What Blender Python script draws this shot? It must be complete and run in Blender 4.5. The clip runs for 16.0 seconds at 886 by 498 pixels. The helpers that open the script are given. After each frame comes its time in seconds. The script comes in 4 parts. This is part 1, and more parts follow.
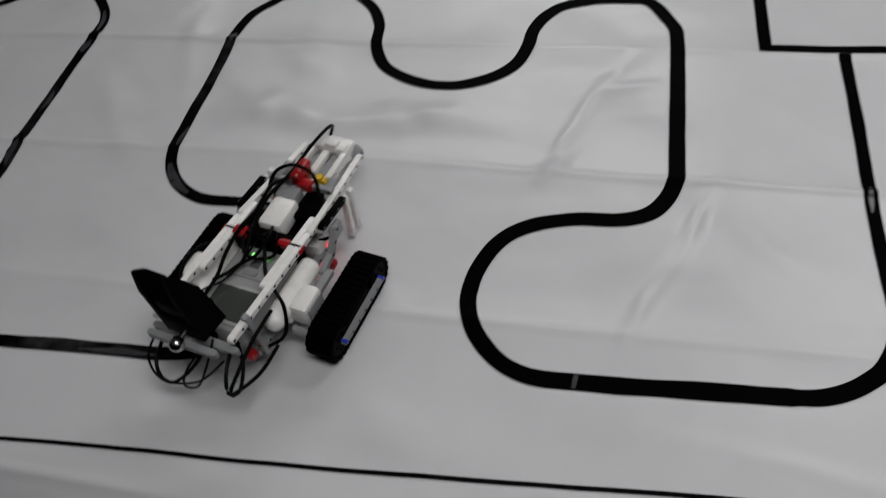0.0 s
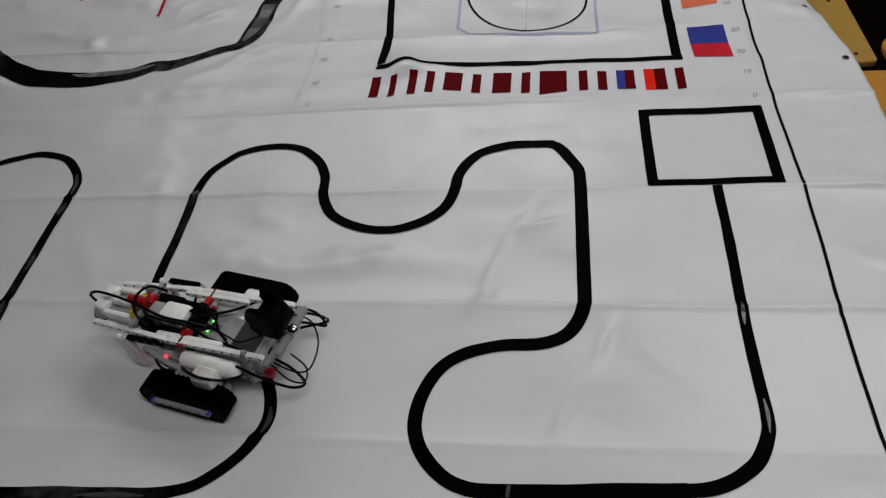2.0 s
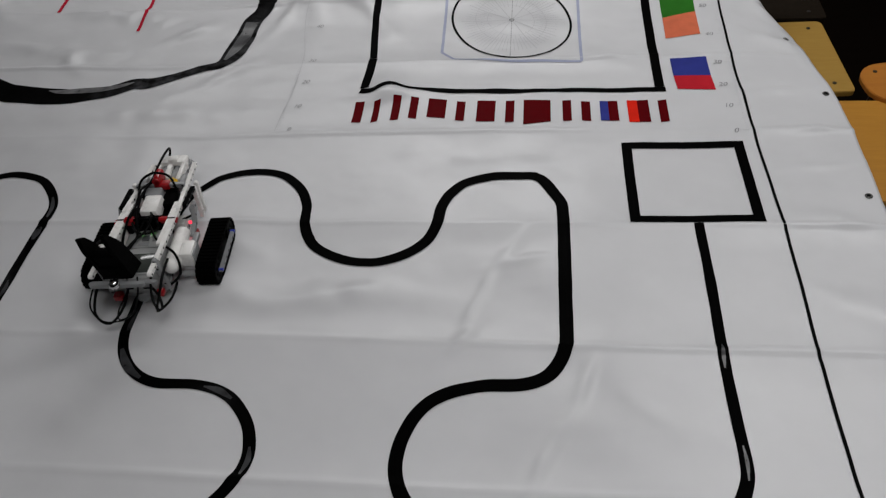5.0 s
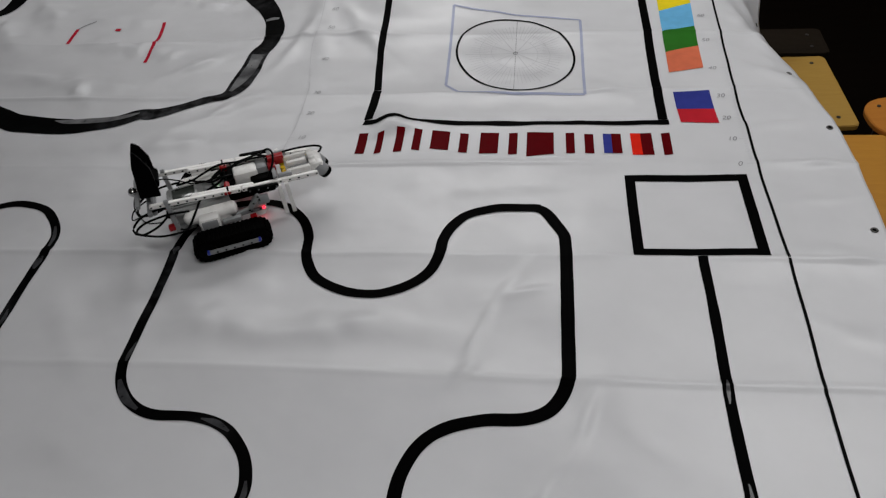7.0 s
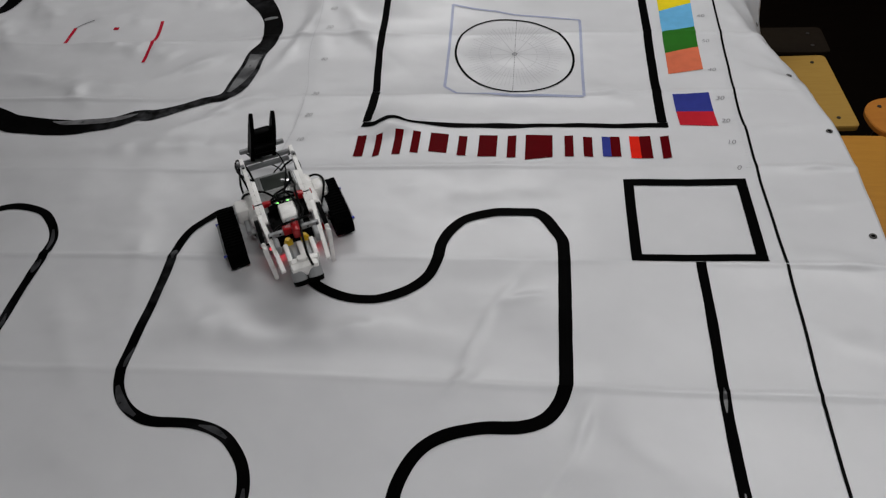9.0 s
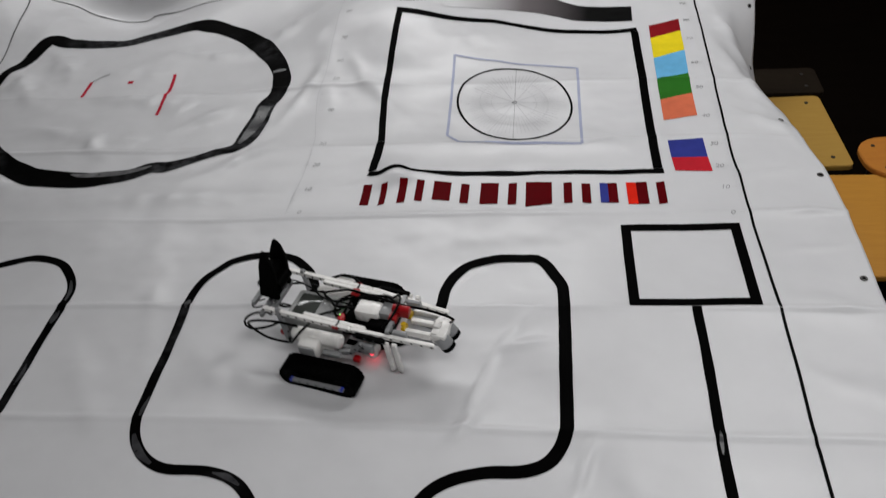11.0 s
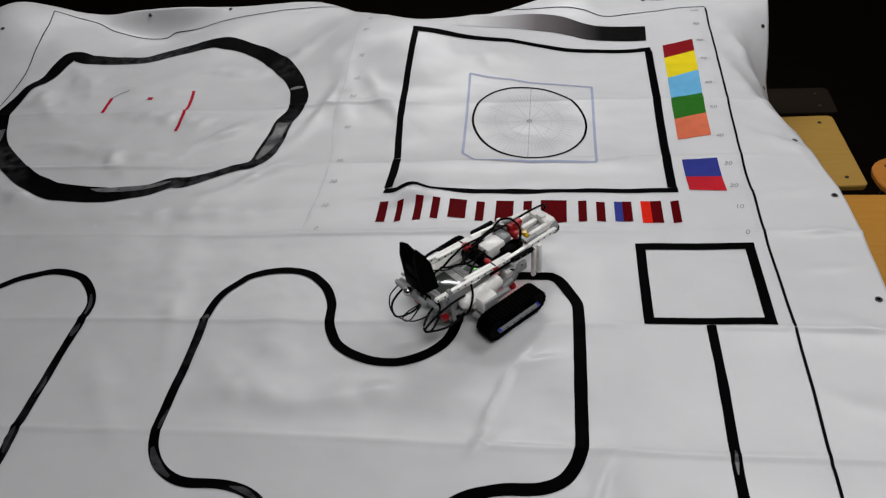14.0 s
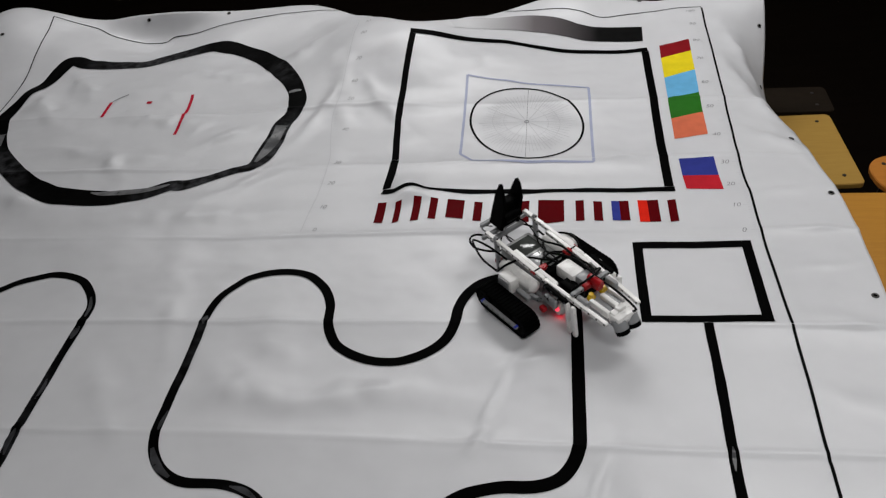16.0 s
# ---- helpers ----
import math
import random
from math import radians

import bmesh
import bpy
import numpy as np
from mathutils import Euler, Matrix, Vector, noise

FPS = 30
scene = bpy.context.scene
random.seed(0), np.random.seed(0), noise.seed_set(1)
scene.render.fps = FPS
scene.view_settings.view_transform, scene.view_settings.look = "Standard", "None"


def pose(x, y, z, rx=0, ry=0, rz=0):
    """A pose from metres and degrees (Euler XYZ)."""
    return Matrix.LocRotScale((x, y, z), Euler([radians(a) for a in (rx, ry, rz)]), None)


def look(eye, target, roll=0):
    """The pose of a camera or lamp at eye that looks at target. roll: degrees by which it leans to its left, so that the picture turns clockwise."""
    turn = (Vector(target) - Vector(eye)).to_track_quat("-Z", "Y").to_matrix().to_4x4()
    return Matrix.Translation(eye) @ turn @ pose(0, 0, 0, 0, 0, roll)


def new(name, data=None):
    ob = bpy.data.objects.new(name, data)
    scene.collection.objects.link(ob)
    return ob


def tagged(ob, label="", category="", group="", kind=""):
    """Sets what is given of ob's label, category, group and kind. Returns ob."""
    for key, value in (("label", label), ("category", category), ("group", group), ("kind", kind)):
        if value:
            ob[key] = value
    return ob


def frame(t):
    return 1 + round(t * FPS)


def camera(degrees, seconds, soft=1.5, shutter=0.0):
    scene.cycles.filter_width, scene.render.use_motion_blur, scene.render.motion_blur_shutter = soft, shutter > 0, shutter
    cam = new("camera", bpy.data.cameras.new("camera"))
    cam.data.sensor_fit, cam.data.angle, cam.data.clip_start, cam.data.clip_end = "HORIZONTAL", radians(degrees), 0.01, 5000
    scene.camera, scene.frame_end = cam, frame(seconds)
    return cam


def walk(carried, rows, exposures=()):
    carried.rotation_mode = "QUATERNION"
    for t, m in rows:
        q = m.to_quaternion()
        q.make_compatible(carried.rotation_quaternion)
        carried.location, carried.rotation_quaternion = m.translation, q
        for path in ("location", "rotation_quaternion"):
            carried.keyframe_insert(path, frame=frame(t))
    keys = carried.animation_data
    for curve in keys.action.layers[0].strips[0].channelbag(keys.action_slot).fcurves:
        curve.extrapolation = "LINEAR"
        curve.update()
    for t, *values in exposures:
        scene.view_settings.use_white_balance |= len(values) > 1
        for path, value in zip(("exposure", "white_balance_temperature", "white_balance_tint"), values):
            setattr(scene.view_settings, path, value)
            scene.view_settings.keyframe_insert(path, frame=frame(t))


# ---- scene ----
cam = camera(59.1, 16.0, soft=1.25, shutter=0.4)
PATH = [
    (0, (-0.206, -0.98, 0.745), (-0.597, 0.221, -0.806), -9.6),
    (0.5, (-0.164, -0.979, 0.814), (-0.524, 0.301, -0.68), -9.8),
    (1, (-0.169, -0.996, 0.852), (-0.493, 0.319, -0.62), -9.0),
    (1.5, (-0.162, -1.012, 0.884), (-0.463, 0.38, -0.521), -8.1),
    (2, (-0.158, -1.028, 0.916), (-0.446, 0.346, -0.508), -8.9),
    (2.5, (-0.156, -1.02, 0.92), (-0.42, 0.389, -0.475), -7.6),
    (3, (-0.163, -1.017, 0.923), (-0.417, 0.391, -0.475), -6.4),
    (3.5, (-0.168, -1.011, 0.94), (-0.418, 0.365, -0.489), -5.7),
    (4, (-0.167, -0.996, 0.951), (-0.403, 0.384, -0.478), -6.4),
    (4.5, (-0.165, -0.986, 0.949), (-0.401, 0.384, -0.489), -6.4),
    (5, (-0.167, -0.983, 0.953), (-0.398, 0.395, -0.478), -6.4),
    (5.2, (-0.159, -0.983, 0.954), (-0.397, 0.444, -0.428), -6.0),
    (7.5, (-0.162, -0.969, 0.946), (-0.411, 0.464, -0.426), -6.3),
    (8, (-0.159, -0.96, 0.954), (-0.411, 0.461, -0.431), -6.6),
    (8.5, (-0.158, -0.958, 0.953), (-0.406, 0.461, -0.434), -6.1),
    (10.8, (-0.152, -0.967, 1.04), (-0.405, 0.439, -0.359), -7.5),
    (11, (-0.143, -0.972, 1.017), (-0.411, 0.497, -0.311), -7.3),
    (11.5, (-0.15, -0.969, 1.027), (-0.432, 0.529, -0.269), -7.8),
    (12, (-0.152, -0.966, 1.027), (-0.436, 0.524, -0.277), -7.6),
    (12.5, (-0.153, -0.969, 1.029), (-0.445, 0.514, -0.281), -7.6),
    (13, (-0.155, -0.972, 1.031), (-0.445, 0.512, -0.278), -7.6),
    (13.5, (-0.152, -0.981, 1.03), (-0.452, 0.513, -0.265), -7.5),
    (14, (-0.153, -0.98, 1.031), (-0.445, 0.512, -0.268), -7.3),
    (14.5, (-0.156, -0.979, 1.032), (-0.442, 0.51, -0.272), -7.1),
    (15, (-0.15, -0.985, 1.034), (-0.443, 0.51, -0.261), -7.8),
    (15.5, (-0.14, -0.989, 1.023), (-0.443, 0.512, -0.264), -7.9),
    (16, (-0.145, -0.988, 1.029), (-0.441, 0.51, -0.263), -7.8),
]
walk(cam, [(t, look(eye, target, roll)) for t, eye, target, roll in PATH], [(0, -0.15), (1.0, -0.13), (8.7, -0.13), (10.8, 0.06), (16, 0.09)])

# ---- light ----
world = bpy.data.worlds.new("room_air")
scene.world = world
world.use_nodes = True
world.node_tree.nodes["Background"].inputs[0].default_value = (0.55, 0.6, 0.7, 1)
world.node_tree.nodes["Background"].inputs[1].default_value = 0.002


def area_lamp(name, m, sx, sy, watts, colour):
    data = bpy.data.lights.new(name, "AREA")
    data.shape, data.size, data.size_y, data.energy, data.color = "RECTANGLE", sx, sy, watts, colour
    ob = new(name, data)
    ob.matrix_world = m
    return ob


CEILING = 2.05
FLOOR = -0.75
# unseen ceiling lights; number, places and watts chosen to balance the mat's brightness
LAMPS = [(0.95, 0.95, 17.0), (-1.75, 2.45, 13.5), (0.2, -1.05, 18.5), (-0.4, 2.35, 28)]
for lx, ly, watts in LAMPS:
    area_lamp("ceiling_fill_glow", pose(lx, ly, CEILING - 0.075), 1.2, 0.5, watts, (0.99, 0.982, 0.98))
# weak soft fill from the left; its window is added and unseen
area_lamp("west_fill_light", look((-3.55, 0.25, 0.75), (-0.5, 0.25, 0.0)), 2.2, 1.2, 1.0, (0.95, 0.97, 1.0))

# ---- materials ----


def material(name, colour, rough=0.5, metal=0.0, var=0.12, scale=40.0, bump=0.0, bump_scale=200.0, dark=None, emit=0.0, spec=0.5):
    """A node material: base colour broken at two scales, fine relief."""
    m = bpy.data.materials.new(name)
    m.use_nodes = True
    nt = m.node_tree
    b = nt.nodes["Principled BSDF"]
    b.inputs["Roughness"].default_value, b.inputs["Metallic"].default_value = rough, metal
    b.inputs["Specular IOR Level"].default_value = spec
    tc = nt.nodes.new("ShaderNodeTexCoord")
    n1, n2 = nt.nodes.new("ShaderNodeTexNoise"), nt.nodes.new("ShaderNodeTexNoise")
    n1.inputs["Scale"].default_value, n2.inputs["Scale"].default_value = scale, scale / 7
    n1.inputs["Detail"].default_value = 5
    for n in (n1, n2):
        nt.links.new(tc.outputs["Object"], n.inputs["Vector"])
    add = nt.nodes.new("ShaderNodeMath")
    nt.links.new(n1.outputs["Fac"], add.inputs[0]), nt.links.new(n2.outputs["Fac"], add.inputs[1])
    ramp = nt.nodes.new("ShaderNodeMapRange")
    ramp.inputs["From Min"].default_value, ramp.inputs["From Max"].default_value = 0.7, 1.3
    nt.links.new(add.outputs[0], ramp.inputs["Value"])
    mix = nt.nodes.new("ShaderNodeMix")
    mix.data_type = "RGBA"
    low = dark or tuple(c * (1 - var) for c in colour)
    mix.inputs["A"].default_value, mix.inputs["B"].default_value = (*low, 1), (*(min(1, c * (1 + var * 0.6)) for c in colour), 1)
    nt.links.new(ramp.outputs["Result"], mix.inputs["Factor"])
    nt.links.new(mix.outputs["Result"], b.inputs["Base Color"])
    rr = nt.nodes.new("ShaderNodeMapRange")
    rr.inputs["To Min"].default_value, rr.inputs["To Max"].default_value = max(0.03, rough - 0.08), min(1, rough + 0.08)
    nt.links.new(n1.outputs["Fac"], rr.inputs["Value"]), nt.links.new(rr.outputs["Result"], b.inputs["Roughness"])
    if bump:
        n3, bp = nt.nodes.new("ShaderNodeTexNoise"), nt.nodes.new("ShaderNodeBump")
        n3.inputs["Scale"].default_value = bump_scale
        nt.links.new(tc.outputs["Object"], n3.inputs["Vector"]), nt.links.new(n3.outputs["Fac"], bp.inputs["Height"])
        bp.inputs["Distance"].default_value = bump
        nt.links.new(bp.outputs["Normal"], b.inputs["Normal"])
    if emit:
        b.inputs["Emission Color"].default_value, b.inputs["Emission Strength"].default_value = (*colour, 1), emit
    return m


def wood_material(name, light, dark, scale=6.0, rough=0.42, spec=0.4):
    m = material(name, light, rough, bump=0.0004, bump_scale=90, spec=spec)
    nt = m.node_tree
    b = nt.nodes["Principled BSDF"]
    tc = nt.nodes.new("ShaderNodeTexCoord")
    mp = nt.nodes.new("ShaderNodeMapping")
    mp.inputs["Scale"].default_value = (scale, scale * 9, scale * 9)
    wv = nt.nodes.new("ShaderNodeTexNoise")
    wv.inputs["Scale"].default_value, wv.inputs["Detail"].default_value, wv.inputs["Distortion"].default_value = 1.6, 6, 0.8
    cr = nt.nodes.new("ShaderNodeMix")
    cr.data_type = "RGBA"
    cr.inputs["A"].default_value, cr.inputs["B"].default_value = (*dark, 1), (*light, 1)
    nt.links.new(tc.outputs["Object"], mp.inputs["Vector"]), nt.links.new(mp.outputs["Vector"], wv.inputs["Vector"])
    nt.links.new(wv.outputs["Fac"], cr.inputs["Factor"]), nt.links.new(cr.outputs["Result"], b.inputs["Base Color"])
    return m


def tape_material():
    """Black glossy tape; grey patches along its length paint in sheen as well as wear."""
    m = material("black_tape", (0.005, 0.005, 0.005), 0.5, bump=0.0006, bump_scale=60, spec=0.02)
    nt = m.node_tree
    b = nt.nodes["Principled BSDF"]
    tc = nt.nodes.new("ShaderNodeTexCoord")
    big, fine = nt.nodes.new("ShaderNodeTexNoise"), nt.nodes.new("ShaderNodeTexNoise")
    big.inputs["Scale"].default_value, fine.inputs["Scale"].default_value = 3.1, 45
    big.inputs["Detail"].default_value, fine.inputs["Detail"].default_value = 1.5, 8
    nt.links.new(tc.outputs["Object"], big.inputs["Vector"]), nt.links.new(tc.outputs["Object"], fine.inputs["Vector"])
    mul = nt.nodes.new("ShaderNodeMath")
    mul.operation = "MULTIPLY"
    r1 = nt.nodes.new("ShaderNodeMapRange")
    r1.inputs["From Min"].default_value, r1.inputs["From Max"].default_value = 0.50, 0.70
    nt.links.new(big.outputs["Fac"], r1.inputs["Value"])
    r2 = nt.nodes.new("ShaderNodeMapRange")
    r2.inputs["From Min"].default_value, r2.inputs["From Max"].default_value = 0.35, 0.75
    nt.links.new(fine.outputs["Fac"], r2.inputs["Value"])
    nt.links.new(r1.outputs["Result"], mul.inputs[0]), nt.links.new(r2.outputs["Result"], mul.inputs[1])
    cm = nt.nodes.new("ShaderNodeMix")
    cm.data_type = "RGBA"
    cm.inputs["A"].default_value, cm.inputs["B"].default_value = (0.001, 0.001, 0.001, 1), (0.075, 0.075, 0.08, 1)
    nt.links.new(mul.outputs[0], cm.inputs["Factor"]), nt.links.new(cm.outputs["Result"], b.inputs["Base Color"])
    return m


M_VINYL = material("white_vinyl", (0.64, 0.64, 0.655), 0.37, var=0.04, scale=14, bump=0.0022, bump_scale=9, spec=0.45)
M_TAPE = tape_material()
M_CLEAN = material("clean_black_tape", (0.001, 0.001, 0.001), 0.5, bump=0.0005, bump_scale=50, spec=0.01)
# these grey tape tones paint glossy reflections along with wear
M_TAPE_SHEEN = material("grey_sheen_and_wear_tape", (0.20, 0.20, 0.205), 0.3, scale=55, dark=(0.01, 0.01, 0.01), bump=0.001, bump_scale=50)
M_SCUFF_SHEEN = material("scuff_and_sheen_tape", (0.055, 0.055, 0.06), 0.3, scale=90, dark=(0.012, 0.012, 0.013), bump=0.0006, bump_scale=80)
M_INK = material("black_ink", (0.001, 0.001, 0.001), 0.55, spec=0.03)
M_FADE = material("fading_black_ink", (0.003, 0.003, 0.003), 0.5, spec=0.04)
fnt = M_FADE.node_tree
ftc, fsep, fmap, fmix = (fnt.nodes.new(n) for n in ("ShaderNodeTexCoord", "ShaderNodeSeparateXYZ", "ShaderNodeMapRange", "ShaderNodeValToRGB"))
fmap.inputs["From Min"].default_value, fmap.inputs["From Max"].default_value = -0.03, -0.40
fmix.color_ramp.elements[0].color, fmix.color_ramp.elements[1].color = (0.003, 0.003, 0.003, 1), (0.62, 0.62, 0.63, 1)
fmid = fmix.color_ramp.elements.new(0.5)
fmid.color = (0.14, 0.125, 0.13, 1)
fnt.links.new(ftc.outputs["Object"], fsep.inputs[0]), fnt.links.new(fsep.outputs["X"], fmap.inputs["Value"])
fnt.links.new(fmap.outputs["Result"], fmix.inputs["Fac"]), fnt.links.new(fmix.outputs["Color"], fnt.nodes["Principled BSDF"].inputs["Base Color"])
M_GREYINK = material("grey_ink", (0.26, 0.26, 0.27), 0.5)
M_MIDINK = material("pale_grey_ink", (0.33, 0.33, 0.34), 0.5)
M_FAINT = material("faint_grey_ink", (0.53, 0.53, 0.545), 0.5)
M_BLUELINE = material("pale_blue_ink", (0.35, 0.38, 0.53), 0.5)
M_MAROON = material("maroon_ink", (0.098, 0.001, 0.003), 0.5, spec=0.015)
M_RED = material("red_ink", (0.50, 0.016, 0.028), 0.5, spec=0.04)
M_BRIGHT = material("vermilion_ink", (0.72, 0.02, 0.008), 0.5, spec=0.02)
M_BLUE = material("blue_ink", (0.032, 0.042, 0.25), 0.5, spec=0.04)
M_GREEN = material("green_ink", (0.025, 0.15, 0.015), 0.5, spec=0.04)
M_SKY = material("sky_blue_ink", (0.14, 0.42, 0.68), 0.5, spec=0.04)
M_YELLOW = material("yellow_ink", (0.76, 0.60, 0.015), 0.5, spec=0.04)
M_CORAL = material("coral_ink", (0.66, 0.16, 0.08), 0.5, spec=0.04)
M_WINE = material("wine_ink", (0.22, 0.008, 0.012), 0.5, spec=0.04)
M_MARKER = material("red_marker", (0.46, 0.008, 0.03), 0.5, spec=0.04)
M_STEEL = material("steel", (0.6, 0.6, 0.6), 0.22, metal=1.0)
M_BRASS = material("dull_eyelet_metal", (0.16, 0.155, 0.15), 0.4, metal=1.0)
M_WHITE = material("white_plastic", (0.86, 0.845, 0.82), 0.28, var=0.04, scale=60)
M_BRICK = material("glossy_pale_grey_plastic", (0.36, 0.365, 0.36), 0.12, var=0.04, scale=60, spec=0.7)
M_LGREY = material("light_grey_plastic", (0.29, 0.295, 0.30), 0.32, var=0.06, scale=60)
M_MGREY = material("mid_grey_plastic", (0.24, 0.245, 0.25), 0.4, var=0.06, scale=60, spec=0.3)
M_DGREY = material("dark_grey_plastic", (0.10, 0.105, 0.11), 0.35, var=0.08, scale=60)
M_BLACK = material("black_plastic", (0.0011, 0.0011, 0.0011), 0.45, spec=0.02, var=0.1, scale=60)
M_RUBBER = material("black_rubber", (0.0012, 0.0012, 0.0012), 0.5, spec=0.006, var=0.2, scale=80, bump=0.0002, bump_scale=300)
M_CABLE = material("black_cable_sheath", (0.0015, 0.0015, 0.0015), 0.4, spec=0.07, var=0.1, scale=60)
M_REDP = material("red_plastic", (0.38, 0.006, 0.010), 0.3, var=0.06, scale=60)
M_YELP = material("yellow_plastic", (0.75, 0.48, 0.02), 0.3, var=0.06, scale=60)
M_BLUEP = material("blue_plastic", (0.03, 0.05, 0.40), 0.3, var=0.06, scale=60)
M_SCREEN = material("grey_lcd", (0.05, 0.055, 0.05), 0.1, spec=0.7, var=0.03, scale=20)
M_LEDG = material("green_led", (0.2, 1.0, 0.15), 0.3, emit=3.0)
M_LEDR = material("red_led", (1.0, 0.03, 0.06), 0.3, emit=2.5)
M_PLY = wood_material("varnished_yellow_plywood", (0.42, 0.26, 0.058), (0.33, 0.18, 0.036))
M_PLY2 = wood_material("orange_varnished_plywood", (0.50, 0.20, 0.03), (0.38, 0.13, 0.02))
M_PLY3 = wood_material("honey_varnished_plywood", (0.52, 0.25, 0.035), (0.40, 0.17, 0.022))
# brown wood darkened in its colour for the shade the rear stool stands in
M_PLY4 = wood_material("shaded_brown_wood", (0.013, 0.008, 0.004), (0.006, 0.004, 0.002), 6.0, 0.7, 0.1)
M_DESK = wood_material("dark_desk_laminate", (0.16, 0.09, 0.05), (0.10, 0.055, 0.03))
# near-black board tones hold the gloom around the table
M_FLOOR = wood_material("floor_boards_in_gloom", (0.004, 0.0025, 0.0016), (0.0016, 0.001, 0.0007), 2.0, 0.9, 0.02)
# the room's darkness is put into this wall colour
M_WALL = material("wall_in_gloom", (0.0012, 0.001, 0.0008), 0.95, spec=0.02, var=0.2, scale=4, bump=0.001, bump_scale=60)
M_CEIL = material("grey_ceiling_paint", (0.30, 0.30, 0.30), 0.9, var=0.06, scale=5, bump=0.001, bump_scale=80)
M_PIPE = material("dark_painted_steel_tube", (0.02, 0.018, 0.017), 0.4, var=0.15, scale=30)
M_TUBE = material("fluorescent_tube_glow", (0.95, 0.98, 1.0), 0.4, emit=4.0)

# ---- mesh helpers ----


def part(name, bm, mats, parent=None, label="", smooth=False):
    """Links a bmesh as one mesh object under a thing or part."""
    me = bpy.data.meshes.new(name)
    bm.to_mesh(me)
    bm.free()
    for mt in (mats if isinstance(mats, (list, tuple)) else [mats]):
        me.materials.append(mt)
    if name != "sheet":
        me.shade_smooth()
        me.set_sharp_from_angle(angle=radians(38))
    ob = new(name, me)
    if parent:
        ob.parent = parent
    if label:
        ob["label"] = label
    return ob


def empty(name, m=None):
    ob = new(name)
    ob.empty_display_size = 0.05
    if m:
        ob.matrix_world = m
    return ob


def box(bm, c, s, m=None, bevel=0.0008, mat=0):
    g = bmesh.ops.create_cube(bm, size=1, matrix=(m or Matrix()) @ Matrix.Translation(c) @ Matrix.Diagonal((*s, 1)))
    faces = list({f for v in g["verts"] for f in v.link_faces})
    for f in faces:
        f.material_index = mat
    if bevel:
        e = list({e for f in faces for e in f.edges})
        bmesh.ops.bevel(bm, geom=e, offset=bevel, segments=2, affect="EDGES", profile=0.5)


def cyl(bm, p, q, r, r2=None, n=16, mat=0, caps=True):
    p, q = Vector(p), Vector(q)
    d = q - p
    m = Matrix.Translation((p + q) / 2) @ d.to_track_quat("Z", "Y").to_matrix().to_4x4()
    g = bmesh.ops.create_cone(bm, cap_ends=caps, segments=n, radius1=r, radius2=r if r2 is None else r2, depth=d.length, matrix=m)
    for f in {f for v in g["verts"] for f in v.link_faces}:
        f.material_index = mat


def ball(bm, c, r, s=(1, 1, 1), mat=0, u=16, v=10):
    g = bmesh.ops.create_uvsphere(bm, u_segments=u, v_segments=v, radius=r, matrix=Matrix.Translation(c) @ Matrix.Diagonal((*s, 1)))
    for f in {f for w in g["verts"] for f in w.link_faces}:
        f.material_index = mat


def frame_from(p, q, up=(0, 0, 1)):
    """A frame at p with x along pq and z nearest to up."""
    p, q = Vector(p), Vector(q)
    x = (q - p).normalized()
    y = Vector(up).cross(x).normalized()
    z = x.cross(y)
    m = Matrix((x, y, z)).transposed().to_4x4()
    m.translation = p
    return m


def extrude_outline(bm, pts, depth, m, mat=0, bevel=0.0006):
    """A flat outline in x, y pulled up by depth along z, centred."""
    vs = [bm.verts.new(m @ Vector((x, y, -depth / 2))) for x, y in pts]
    f = bm.faces.new(vs)
    g = bmesh.ops.extrude_face_region(bm, geom=[f])
    up = [v for v in g["geom"] if isinstance(v, bmesh.types.BMVert)]
    bmesh.ops.translate(bm, verts=up, vec=m.to_3x3() @ Vector((0, 0, depth)))
    fs = list({f for v in up + vs for f in v.link_faces})
    bmesh.ops.recalc_face_normals(bm, faces=fs)
    for f in fs:
        f.material_index = mat
    if bevel:
        e = [e for e in {e for f in fs for e in f.edges} if len(e.link_faces) == 2 and e.calc_face_angle() > 1.0]
        bmesh.ops.bevel(bm, geom=e, offset=bevel, segments=2, affect="EDGES")


def stadium(length, r, n=8):
    """Outline of a bar with round ends, from 0 to length between the end centres."""
    pts = []
    for i in range(n + 1):
        a = -math.pi / 2 + math.pi * i / n
        pts.append((length + r * math.cos(a), r * math.sin(a)))
    for i in range(n + 1):
        a = math.pi / 2 + math.pi * i / n
        pts.append((r * math.cos(a), r * math.sin(a)))
    return pts


def beam(bm, p, q, side=(0, 1, 0), w=0.0078, pitch=0.008, holes=True):
    """A studless construction-toy beam from hole to hole, its holes facing along side."""
    m = frame_from(p, q, side)
    length = (Vector(q) - Vector(p)).length
    extrude_outline(bm, stadium(length, w / 2), w * 0.95, m, 0)
    if holes:
        n = max(1, round(length / pitch / 2))
        for i in range(n + 1):
            x = length * i / n
            for s in (-1, 1):
                a, b = m @ Vector((x, 0, s * w * 0.40)), m @ Vector((x, 0, s * (w * 0.475 + 0.00015)))
                cyl(bm, a, b, 0.0019, n=10, mat=1)


